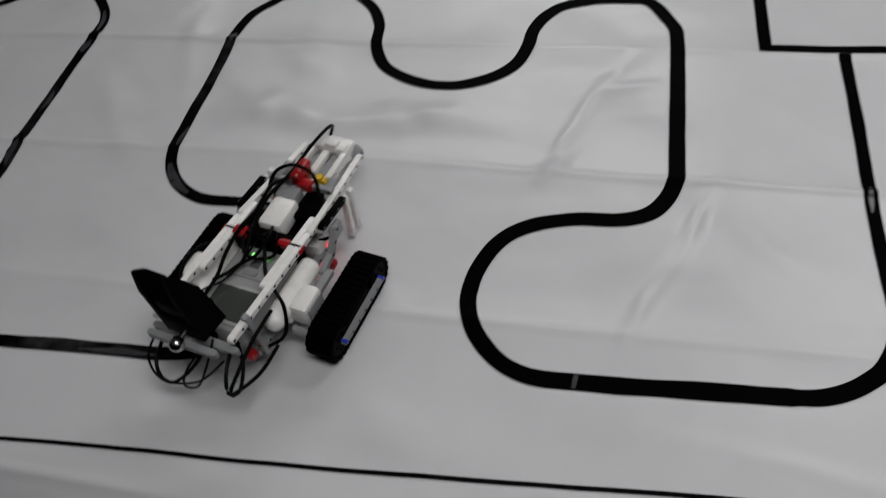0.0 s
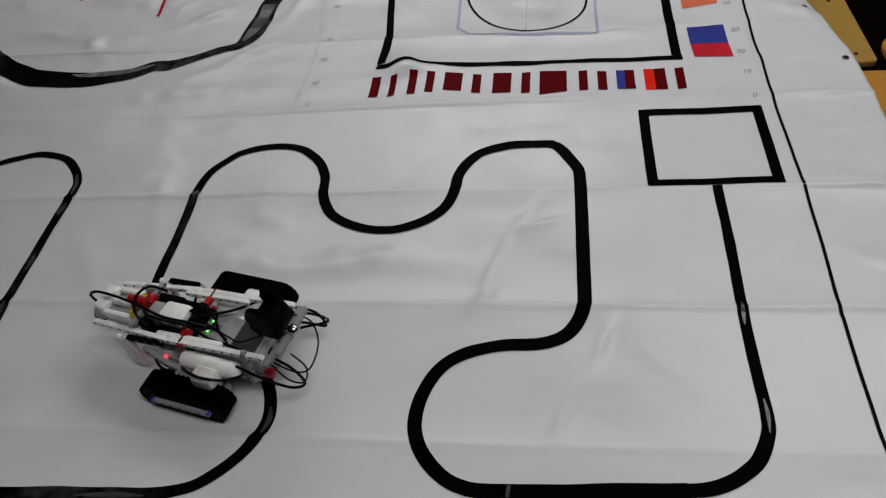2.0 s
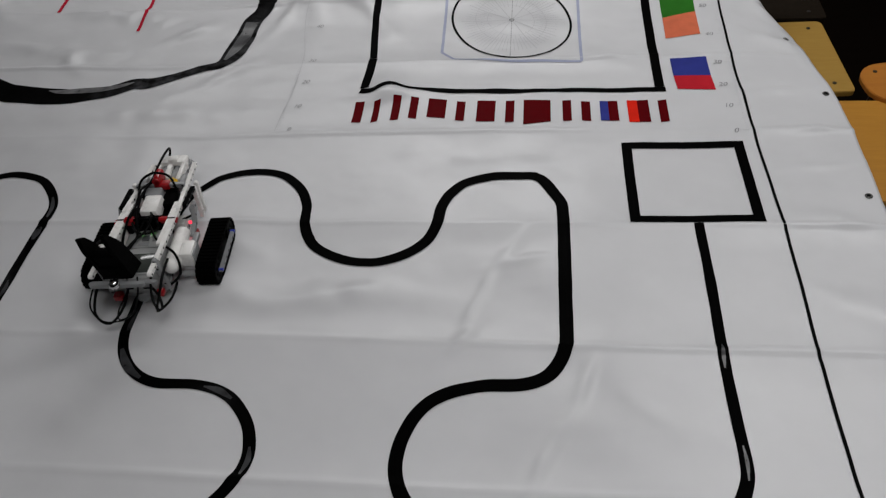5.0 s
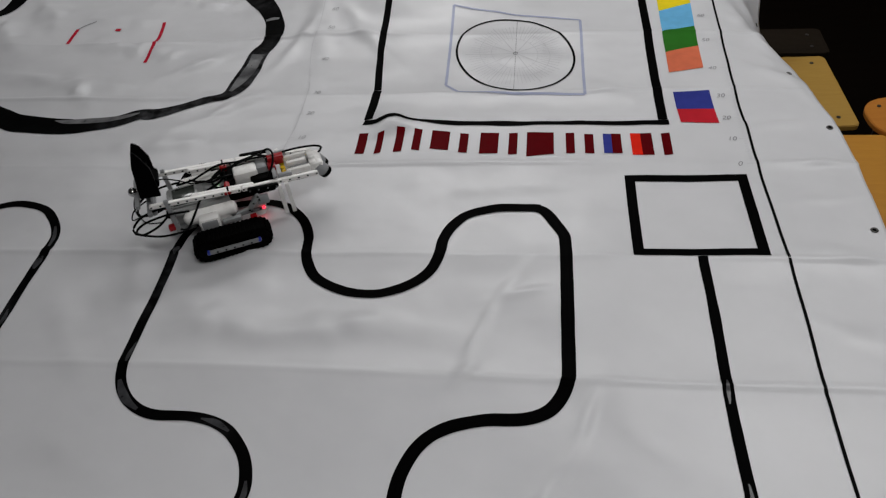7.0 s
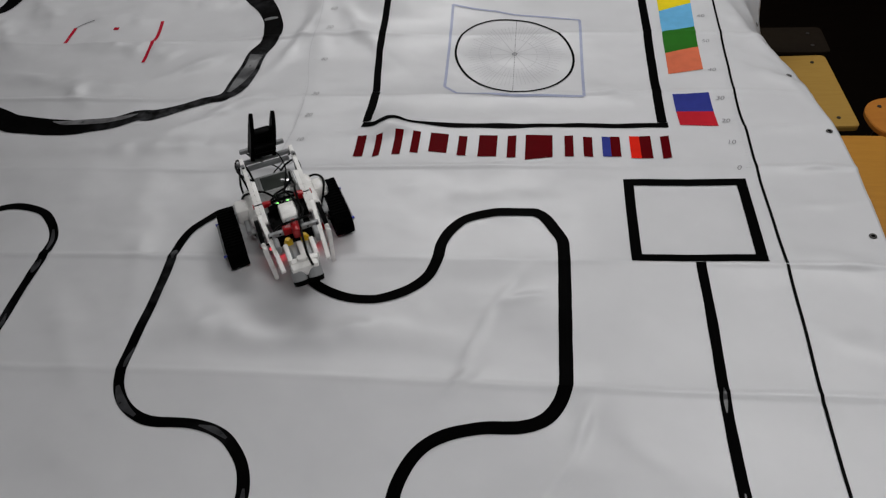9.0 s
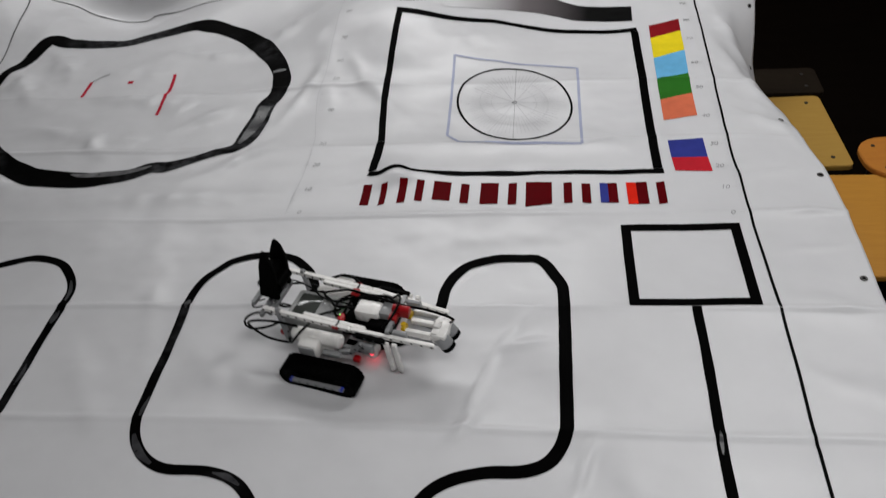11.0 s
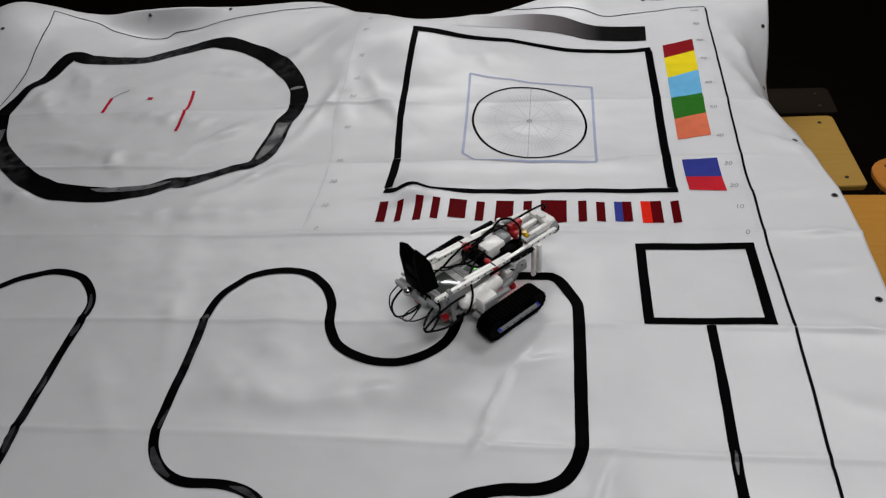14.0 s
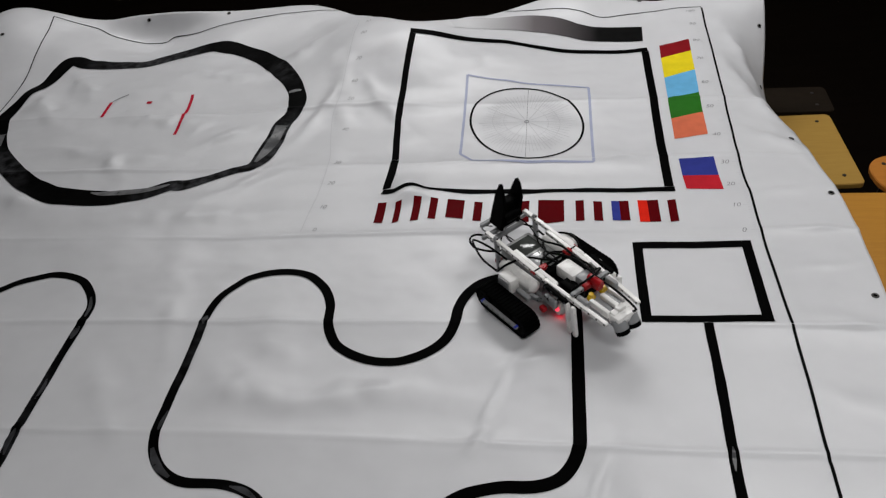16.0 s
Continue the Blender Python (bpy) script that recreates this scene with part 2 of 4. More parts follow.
def catmull(pts, step=0.0045, closed=False):
    """A smooth line through the given marks, cut to even steps."""
    P = [Vector(p) for p in pts]
    n = len(P)
    out = []
    for i in range(n if closed else n - 1):
        a, b, c, d = (P[(i - 1) % n], P[i], P[(i + 1) % n], P[(i + 2) % n]) if closed else (P[max(i - 1, 0)], P[i], P[i + 1], P[min(i + 2, n - 1)])
        k = max(2, int((c - b).length / step))
        for j in range(k):
            t = j / k
            out.append(0.5 * (2 * b + (c - a) * t + (2 * a - 5 * b + 4 * c - d) * t * t + (3 * b - 3 * c + d - a) * t ** 3))
    if not closed:
        out.append(P[-1])
    return out


def tube(bm, pts, r, n=8, mat=0, step=0.006):
    """A round cable through the given points."""
    P = catmull([Vector(p) for p in pts], step)
    rings = []
    ref = Vector((0.31, 0.2, 0.93))
    for i, p in enumerate(P):
        d = (P[min(i + 1, len(P) - 1)] - P[max(i - 1, 0)]).normalized()
        u = d.cross(ref).normalized()
        v = d.cross(u)
        rings.append([bm.verts.new(p + r * (math.cos(2 * math.pi * k / n) * u + math.sin(2 * math.pi * k / n) * v)) for k in range(n)])
    for a, b in zip(rings, rings[1:]):
        for k in range(n):
            f = bm.faces.new((a[k], a[(k + 1) % n], b[(k + 1) % n], b[k]))
            f.material_index, f.smooth = mat, True
    bm.faces.new(rings[0]), bm.faces.new(rings[-1][::-1])


# ---- room ----


def room():
    x0, x1, y0, y1 = -3.6, 2.6, -2.6, 3.6
    # floor and walls get colours that already include the dimness
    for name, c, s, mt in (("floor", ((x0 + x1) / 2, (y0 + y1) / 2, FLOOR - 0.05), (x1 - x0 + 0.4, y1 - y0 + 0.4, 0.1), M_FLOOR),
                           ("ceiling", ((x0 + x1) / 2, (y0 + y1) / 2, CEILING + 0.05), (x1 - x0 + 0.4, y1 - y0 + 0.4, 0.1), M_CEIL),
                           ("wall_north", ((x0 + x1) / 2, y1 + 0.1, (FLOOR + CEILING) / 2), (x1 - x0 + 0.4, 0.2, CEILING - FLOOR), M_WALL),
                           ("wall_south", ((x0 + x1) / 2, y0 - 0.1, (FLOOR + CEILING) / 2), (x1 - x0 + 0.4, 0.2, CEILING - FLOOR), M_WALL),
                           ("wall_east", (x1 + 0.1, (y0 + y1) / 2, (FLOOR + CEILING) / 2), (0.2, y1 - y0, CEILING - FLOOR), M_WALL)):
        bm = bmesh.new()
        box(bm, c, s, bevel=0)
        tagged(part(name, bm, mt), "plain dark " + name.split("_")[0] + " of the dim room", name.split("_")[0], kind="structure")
    # west wall with an added, unseen window opening for the fill light
    bm = bmesh.new()
    zc = (FLOOR + CEILING) / 2
    box(bm, (x0 - 0.1, -1.75, zc), (0.2, 1.7, CEILING - FLOOR), bevel=0)
    box(bm, (x0 - 0.1, 2.5, zc), (0.2, 2.2, CEILING - FLOOR), bevel=0)
    box(bm, (x0 - 0.1, 0.25, (FLOOR + 0.1) / 2), (0.2, 2.3, 0.1 - FLOOR), bevel=0)
    box(bm, (x0 - 0.1, 0.25, (1.4 + CEILING) / 2), (0.2, 2.3, CEILING - 1.4), bevel=0)
    tagged(part("wall_west", bm, M_WALL), "plain dark wall with an added, unseen window opening", "wall", kind="structure")
    for lx, ly, watts in LAMPS:
        lamp = tagged(empty("ceiling_light", pose(lx, ly, CEILING)), "unseen white fluorescent ceiling light with two tubes, placed to balance brightness", "ceiling light", "ceiling lights")
        bm = bmesh.new()
        box(bm, (0, 0, -0.02), (1.24, 0.54, 0.038), bevel=0.004)
        part("housing", bm, M_WHITE, lamp)
        for s in (-1, 1):
            bm = bmesh.new()
            cyl(bm, (-0.59, s * 0.14, -0.054), (0.59, s * 0.14, -0.054), 0.013)
            part("tube", bm, M_TUBE, lamp)


room()

# ---- table under the mat ----


def table(cx, cy, sx, sy):
    t = tagged(empty("classroom_table", pose(cx, cy, FLOOR)), "dark wood-topped classroom table under the white mat", "table", "tables under the mat")
    top = -0.016 - FLOOR
    bm = bmesh.new()
    box(bm, (0, 0, top - 0.0125), (sx, sy, 0.025), bevel=0.003)
    part("tabletop", bm, M_DESK, t)
    for a in (-1, 1):
        bm = bmesh.new()
        box(bm, (0, a * (sy / 2 - 0.06), top - 0.05), (sx - 0.16, 0.025, 0.05), bevel=0.002)
        part("rail", bm, M_PIPE, t)
        for b in (-1, 1):
            bm = bmesh.new()
            box(bm, (a * (sx / 2 - 0.06), b * (sy / 2 - 0.06), (top - 0.025) / 2), (0.03, 0.03, top - 0.025), bevel=0.003)
            part("leg", bm, M_PIPE, t)


for tx, sx in ((-1.32, 1.1), (-0.235, 1.05)):
    for ty, sy in ((-0.355, 0.70), (0.355, 0.70), (0.93, 0.43)):
        table(tx, ty, sx, sy)

# ---- mat ----
X0, X1, Y0, Y1 = -2.02, 0.425, -0.86, 1.35
BUMPS = [(-.60, 1.08, .105, .27, .235), (-1.0, 1.32, .05, .22, .13), (-1.92, 1.30, .10, .22, .24), (-1.42, 1.27, -.03, .13, .10), (-1.42, 1.37, .075, .2, .05), (-.10, 1.34, .03, .13, .10),
         (.56, .96, -.38, .15, .29), (.50, 1.36, .05, .14, .12), (-.485, .412, .014, .035, .04), (-1.19, 1.19, .012, .12, .12), (-1.66, 1.13, .012, .1, .12)]
# wrinkles: start, end, height, half width
WRINKLES = [(-.174, -.515, -.116, -.375, .0036, .011), (-.121, -.395, -.074, -.27, .0036, .010), (-.276, -.245, -.224, -.09, .0038, .009), (-.236, -.12, -.160, .0, .0022, .012), (-.235, -.105, -.14, -.080, .0022, .011), (-.30, -.30, -.246, -.215, .0030, .009),
            (-.80, -.17, -.55, -.185, .004, .028), (-.62, -.17, -.36, -.165, .004, .026), (.362, 1.22, .358, .96, .002, .014), (.373, .92, .348, .61, .002, .016), (.347, .65, .404, .46, .002, .014),
            (-.06, -.32, .02, -.40, .0015, .02), (-.78, -.10, -.60, -.20, .003, .03), (-.60, -.20, -.42, -.17, .003, .028), (-.70, .02, -.62, -.12, .002, .03),
            (-1.5, .62, -1.1, .55, .005, .03), (-1.35, .78, -1.0, .70, .005, .035), (-1.5, .95, -1.15, .88, .0028, .03), (-1.6, 1.05, -1.45, .85, .006, .04),
            (-.66, .86, -.50, .64, .004, .02), (-.75, 1.0, -.68, .6, .004, .03), (.29, .95, .40, .60, .008, .03), (.32, 1.2, .40, .85, .01, .03), (.27, .36, .40, .40, .003, .015),
            (.26, .255, .41, .25, .003, .01), (.28, .14, .42, .16, .002, .012), (-.55, .36, -.40, .40, .004, .02), (-1.2, .31, -.75, .34, .003, .03), (-.95, .4, -.8, .52, .004, .02),
            (-1.72, .95, -1.5, .74, .007, .045), (-1.25, 1.02, -.98, .96, .005, .03), (-1.3, .60, -1.22, .48, .004, .02), (-1.05, .62, -.93, .70, .004, .02), (-1.55, .45, -1.35, .34, .004, .03), (-1.75, .30, -1.2, .22, .003, .03),
            (-.80, .62, -.72, .86, .004, .02), (-.95, .98, -.80, 1.12, .006, .03), (-.45, .92, -.28, 1.0, .003, .03), (-.05, .55, .06, .46, .002, .02), (.15, .86, .24, .80, .002, .015), (.28, .62, .42, .54, .006, .025), (.26, .02, .42, -.02, .003, .02), (.28, -.15, .42, -.22, .002, .02), (-.95, .20, -.86, -.15, .002, .03),
            (-1.0, -.12, -.86, -.3, .002, .03), (-.5, .2, -.1, .18, .002, .03), (-.15, -.62, .15, -.66, .0015, .02), (-.5, -.62, -.3, -.68, .002, .03), (-.9, -.40, -.75, -.46, .002, .03)]
CREASES = [.765, .51, .252, -.005, -.264, -.50, -.745]


def mat_height(x, y):
    """Height of the vinyl: lifted corners, fold creases, wrinkles and soft waves."""
    z = sum(a * math.exp(-((x - u) / s) ** 2 - ((y - v) / w) ** 2) for u, v, a, s, w in BUMPS)
    if y < -.725:
        z -= 6 * (y + .725) ** 2
    # behind the raised fold the sheet sags over the table's far edge
    d = y - 1.365 + 0.305 * math.exp(-((x + 0.56) / 0.22) ** 2)
    if d > 0:
        z -= 12 * d * d if d < 0.045 else 0.0243 + 1.08 * (d - 0.045)
    for i, c in enumerate(CREASES):
        d = y - c - 0.004 * math.sin(3 * x + i)
        z += (0.0021 + 0.0012 * math.sin(5 * x + 2 * i)) * math.exp(-(d / 0.006) ** 2) + 0.0026 * math.exp(-(d / 0.03) ** 2)
    for ax, ay, bx, by, hgt, w in WRINKLES:
        dx, dy = bx - ax, by - ay
        k = ((x - ax) * dx + (y - ay) * dy) / (dx * dx + dy * dy)
        if -0.4 < k < 1.4:
            d = (x - ax - k * dx) * dy - (y - ay - k * dy) * dx
            d = d / math.hypot(dx, dy) + 0.009 * noise.noise((x * 14, y * 14, 4.4))
            if abs(d) < 3 * w:
                z += 1.9 * hgt * math.exp(-(d / w) ** 2 - (2.2 * (k - 0.5)) ** 2) * (0.85 + 0.6 * noise.noise((x * 22, y * 22, 7.7)))
    z += 0.0055 * noise.noise((x * 4.0, y * 5.0, 1.7)) + 0.0036 * noise.noise((x * 11, y * 14, 5.2)) * (0.6 + noise.noise((x * 2.1, y * 2.1, 9.0))) + 0.0005 * noise.noise((x * 30, y * 34, 2.2))
    return z


def mat_point(x, y, lift=0.0011):
    return Vector((x, y, mat_height(x, y) + lift))


def strip(bm, line, width, closed=False, lift=0.0011, ragged=0.0, mat=0):
    """A flat band laid along a line on the mat; with no width given, each mark brings its own."""
    sizes = [p[2] for p in line] if width is None else None
    L = [Vector(p).to_2d() for p in line]
    n = len(L)
    rows = []
    for i, p in enumerate(L):
        a, b = (L[(i - 1) % n], L[(i + 1) % n]) if closed else (L[max(i - 1, 0)], L[min(i + 1, n - 1)])
        d = (b - a).normalized()
        nrm = Vector((-d.y, d.x))
        w = (sizes[i] if sizes else width(p) if callable(width) else width) * (1 + ragged * noise.noise((p.x * 18, p.y * 18, 3)))
        k = max(4, int(max(sizes) / 0.006)) if sizes else 4 if callable(width) else max(2, int(width / 0.005))
        rows.append([bm.verts.new(mat_point(*(p + nrm * w * (j / k - 0.5)), lift)) for j in range(k + 1)])
    pairs = list(zip(rows, rows[1:])) + ([(rows[-1], rows[0])] if closed else [])
    for a, b in pairs:
        for j in range(len(a) - 1):
            f = bm.faces.new((a[j], b[j], b[j + 1], a[j + 1]))
            f.material_index = mat
    bmesh.ops.recalc_face_normals(bm, faces=bm.faces[:])
    if bm.faces[:] and bm.faces[0].normal.z < 0:
        bmesh.ops.reverse_faces(bm, faces=bm.faces[:])


def straight(a, b, step=0.008):
    a, b = Vector(a), Vector(b)
    n = max(1, int((b - a).length / step))
    return [a.lerp(b, i / n) for i in range(n + 1)]


def patch(bm, a, b, c, d, lift=0.0011, mat=0):
    """A printed four-cornered field a, b, c, d (round its edge)."""
    a, b, c, d = (Vector(v) for v in (a, b, c, d))
    nu, nv = max(2, int((b - a).length / 0.005)), max(2, int((d - a).length / 0.0035))
    g = [[bm.verts.new(mat_point(*a.lerp(b, i / nu).lerp(d.lerp(c, i / nu), j / nv), lift)) for j in range(nv + 1)] for i in range(nu + 1)]
    for i in range(nu):
        for j in range(nv):
            f = bm.faces.new((g[i][j], g[i + 1][j], g[i + 1][j + 1], g[i][j + 1]))
            f.material_index = mat
            f.normal_update()
            if f.normal.z < 0:
                f.normal_flip()


def rect_band(bm, x0, y0, x1, y1, w):
    """A rectangular frame of tape, four strips butted at the corners."""
    patch(bm, (x0, y0), (x1, y0), (x1, y0 + w), (x0, y0 + w))
    patch(bm, (x0, y1 - w), (x1, y1 - w), (x1, y1), (x0, y1))
    patch(bm, (x0, y0 + w), (x0 + w, y0 + w), (x0 + w, y1 - w), (x0, y1 - w))
    patch(bm, (x1 - w, y0 + w), (x1, y0 + w), (x1, y1 - w), (x1 - w, y1 - w))


def tape_width(p):
    """The line's tape is narrower on the branch to the start box and on the far side."""
    if p.x > 0:
        return 0.0162 + 0.0028 * min(1, max(0, (-0.42 - p.y) / 0.08))
    return 0.0215 - 0.004 * min(1, max(0, (-0.18 - p.x) / 0.5))


def edge(y):
    """How far the cut edge runs out towards the far corner."""
    return 0.030 * y - 0.005 - 0.036 * math.exp(-((y - 0.62) / 0.20) ** 2) - 0.018 * math.exp(-((y - 1.07) / 0.1) ** 2)


def mat_thing():
    mat = tagged(empty("practice_mat", pose(0, 0, 0)), "creased white vinyl robot practice mat spread over tables", "mat")
    bm = bmesh.new()
    nx, ny = int((X1 - X0) / 0.0055), int((Y1 - Y0) / 0.004)
    top = [[bm.verts.new(mat_point(X0 + (X1 + edge(Y0 + (Y1 - Y0) * j / ny) - X0) * i / nx, Y0 + (Y1 - Y0) * j / ny, 0)) for j in range(ny + 1)] for i in range(nx + 1)]
    for i in range(nx):
        for j in range(ny):
            bm.faces.new((top[i][j], top[i + 1][j], top[i + 1][j + 1], top[i][j + 1])).smooth = True
    sheet = part("sheet", bm, M_VINYL, mat)
    solid = sheet.modifiers.new("thickness", "SOLIDIFY")
    solid.thickness, solid.offset = 0.0008, -1
    # the taped line
    first = [(.1096, -.004), (.1112, -.085), (.1100, -.19), (.1078, -.27), (.1080, -.345), (.1088, -.40), (.1095, -.45), (.1055, -.478), (.089, -.514), (.0696, -.533), (.0497, -.546), (.0249, -.5555),
             (-.0048, -.559), (-.0593, -.5615), (-.1149, -.564), (-.1719, -.5663), (-.2199, -.5672), (-.2606, -.5667), (-.2857, -.5606), (-.3058, -.5496), (-.3256, -.531), (-.3404, -.5095),
             (-.3496, -.4816), (-.3508, -.4568), (-.346, -.428), (-.333, -.395), (-.313, -.370), (-.284, -.353), (-.2505, -.3435), (-.227, -.3396), (-.202, -.339), (-.180, -.3368),
             (-.158, -.329), (-.1415, -.316), (-.1268, -.2925), (-.1192, -.270), (-.1168, -.2500), (-.1165, -.139), (-.1163, -.035), (-.117, .022), (-.1195, .052), (-.134, .082), (-.1462, .1046), (-.1567, .118), (-.1678, .1237)]
    second = [(-.1620, .1232), (-.1735, .1246), (-.1938, .1250), (-.2358, .1257), (-.2570, .1222), (-.2777, .1168), (-.2982, .1062), (-.3107, .0908), (-.3234, .0674), (-.3329, .0352), (-.3350, .0038), (-.3392, -.0166), (-.3471, -.0389),
              (-.3600, -.0576), (-.3776, -.0744), (-.4002, -.0883), (-.4278, -.0974), (-.4522, -.0980), (-.4772, -.0950), (-.500, -.0878), (-.527, -.0744), (-.550, -.0564), (-.5645, -.034), (-.5742, -.010), (-.5785, .016), (-.5825, .045),
              (-.5985, .081), (-.622, .108), (-.6475, .1268), (-.686, .1378), (-.729, .1363), (-.7675, .1235), (-.784, .108), (-.8104, .0735), (-.8215, .0415), (-.8235, .010)]
    third = [(-.8237, .014), (-.8232, -.0243), (-.8226, -.0586), (-.8213, -.1073), (-.8205, -.1517), (-.8200, -.1929), (-.8180, -.2369), (-.8148, -.2668), (-.8085, -.290), (-.7968, -.311), (-.782, -.3280), (-.7631, -.3416), (-.7426, -.3505),
             (-.7225, -.3538), (-.6994, -.3535), (-.6711, -.3540), (-.6468, -.3580), (-.6245, -.3655), (-.6035, -.379), (-.582, -.4025), (-.5695, -.423), (-.5620, -.4455), (-.5590, -.467), (-.5625, -.490), (-.5732, -.511), (-.588, -.532),
             (-.612, -.556), (-.643, -.577), (-.6918, -.5884), (-.7577, -.5897), (-.8321, -.5918), (-.9078, -.5954), (-1.1, -.602), (-1.6, -.612)]
    loop = [(-1.6, .03), (-1.48, .033), (-1.37, .056), (-1.3108, .0868), (-1.2826, .1070), (-1.2512, .1215), (-1.2101, .1318), (-1.1657, .1240), (-1.1326, .1105), (-1.1107, .0915), (-1.0890, .064), (-1.0775, .038), (-1.0745, .014), (-1.0738, -.0153),
            (-1.0755, -.0466), (-1.0762, -.0935), (-1.0745, -.1544), (-1.0745, -.2056), (-1.0725, -.2495), (-1.071, -.2922), (-1.0695, -.3346), (-1.072, -.40), (-1.10, -.50), (-1.2, -.545), (-1.5, -.55)]
    for pts in (first, second, third, loop):
        bm = bmesh.new()
        strip(bm, catmull(pts, 0.0045), tape_width, ragged=0.08, lift=0.0015 if pts is second else 0.0011)
        part("taped_line", bm, M_CLEAN if pts is second or pts is first else M_TAPE, mat, "black tape line, partly with grey sheen and scuffing painted in")
    bm = bmesh.new()
    rect_band(bm, -.003, -.002, .2205, .2205, .0185)
    part("start_box", bm, M_CLEAN, mat, "square outlined in black tape")
    bm = bmesh.new()
    strip(bm, catmull([(-.5495, 1.0235), (-.4378, 1.0327), (-.331, 1.0592), (-.2843, 1.0714), (-.2209, 1.065), (-.1265, 1.0427), (-.0338, 1.0348), (.0427, 1.0343), (.0975, 1.0385)]), .021)
    strip(bm, catmull([(-.5415, 1.0135, .0165), (-.5478, .868, .0165), (-.548, .7237, .0165), (-.5415, .634, .0165), (-.5292, .526, .0165)]), None)
    strip(bm, catmull([(-.5285, .5245, .0185), (-.5300, .4543, .0195), (-.5310, .408, .0195)]), None)
    strip(bm, catmull([(-.5395, .3997, .0165), (-.514, .3943, .0150), (-.5009, .3978, .0145), (-.4797, .4062, .0135), (-.4639, .4096, .0125), (-.4448, .4063, .0095), (-.4193, .4033, .0095), (-.3806, .3972, .0125), (-.3425, .3932, .0155),
                       (-.2925, .393, .0155), (-.2121, .3914, .0170), (-.1572, .3956, .0125), (-.0845, .3955, .0150), (-.013, .3908, .0150), (.0461, .3922, .0150), (.0985, .3931, .0165)]), None, ragged=0.2)
    strip(bm, catmull([(.0905, 1.027), (.0893, .84), (.0880, .70), (.0864, .533), (.0872, .402)]), .0195)
    part("large_square", bm, M_CLEAN, mat, "large square outlined in black tape")
    bm = bmesh.new()
    oval = [(-1.668, .975, .036), (-1.657, 1.043, .046), (-1.645, 1.083, .048), (-1.622, 1.094, .052), (-1.587, 1.084, .052), (-1.546, 1.086, .053), (-1.48, 1.085, .05), (-1.402, 1.083, .042), (-1.334, 1.115, .046), (-1.245, 1.141, .045),
            (-1.190, 1.151, .054), (-1.154, 1.146, .058), (-1.097, 1.125, .054), (-1.02, 1.077, .055), (-.948, .997, .058), (-.888, .916, .05), (-.851, .846, .048), (-.834, .78, .047), (-.838, .735, .042), (-.853, .695, .046),
            (-.857, .627, .052), (-.865, .562, .05), (-.882, .517, .036), (-.92, .499, .024), (-.983, .47, .028), (-1.035, .446, .044), (-1.067, .444, .04), (-1.116, .419, .046), (-1.168, .408, .051), (-1.222, .400, .056),
            (-1.346, .413, .062)]
    far_side = [(-1.222, .400, .056), (-1.346, .413, .062), (-1.415, .442, .058), (-1.476, .480, .054), (-1.559, .552, .054), (-1.64, .640, .05), (-1.700, .778, .046), (-1.690, .90, .036), (-1.668, .975, .036), (-1.657, 1.043, .046)]
    strip(bm, catmull(oval), None, ragged=0.10)
    strip(bm, catmull(far_side), None, ragged=0.10, lift=0.0014)
    part("oval_line", bm, M_TAPE, mat, "wide uneven oval of black tape")
    # grey pieces paint the highlights on the oval's tape, with some wear
    sheen_pieces = ([(-1.265, .424, .003), (-1.225, .418, .016), (-1.16, .424, .022), (-1.10, .436, .014), (-1.07, .450, .003)], [(-.880, .533, .010), (-.864, .585, .026), (-.856, .640, .033), (-.853, .690, .030)],
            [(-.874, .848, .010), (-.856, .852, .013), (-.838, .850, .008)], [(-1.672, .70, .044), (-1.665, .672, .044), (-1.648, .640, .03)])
    for pts in sheen_pieces:
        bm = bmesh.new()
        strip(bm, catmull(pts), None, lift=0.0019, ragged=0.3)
        part("tape_sheen", bm, M_SCUFF_SHEEN if pts is sheen_pieces[1] else M_TAPE_SHEEN, mat, "lifted piece of tape, sheen and wear painted grey")
    # painted grey streaks along the line: gloss highlights, seams and scuffing
    sheen_marks = ([(-.8095, -.292, .006), (-.797, -.313, .011), (-.781, -.331, .012), (-.760, -.345, .006)], [(-.8215, -.010, .003), (-.8235, .006, .012), (-.822, .014, .003)], [(-.812, -.215, .003), (-.8135, -.242, .007), (-.812, -.258, .003)],
              [(-.655, -.357, .003), (-.630, -.363, .010), (-.607, -.376, .004)], [(-1.073, -.02, .003), (-1.0765, -.036, .012), (-1.076, -.052, .004)], [(-1.0745, -.150, .003), (-1.071, -.172, .009), (-1.074, -.196, .003)],
              [(-1.088, .062, .004), (-1.0775, .034, .010), (-1.0745, .006, .004)], [(-1.072, -.262, .003), (-1.075, -.285, .011), (-1.069, -.312, .003)], [(.1085, -.258, .002), (.1075, -.278, .006), (.1065, -.300, .002)],
              [(.1095, -.425, .002), (.1105, -.450, .005), (.108, -.476, .002)], [(-.2215, -.5755, .005), (-.2205, -.567, .006), (-.2195, -.5585, .005)], [(-.560, -.452, .003), (-.557, -.474, .008), (-.563, -.495, .003)],
              [(-.70, -.592, .002), (-.75, -.592, .007), (-.80, -.594, .002)])
    for pts in sheen_marks:
        bm = bmesh.new()
        strip(bm, catmull(pts, 0.004), None, lift=0.0017, ragged=0.5)
        part("scuff_sheen", bm, M_SCUFF_SHEEN, mat, "grey sheen and scuffing painted on the tape")
    # printed border
    bm = bmesh.new()
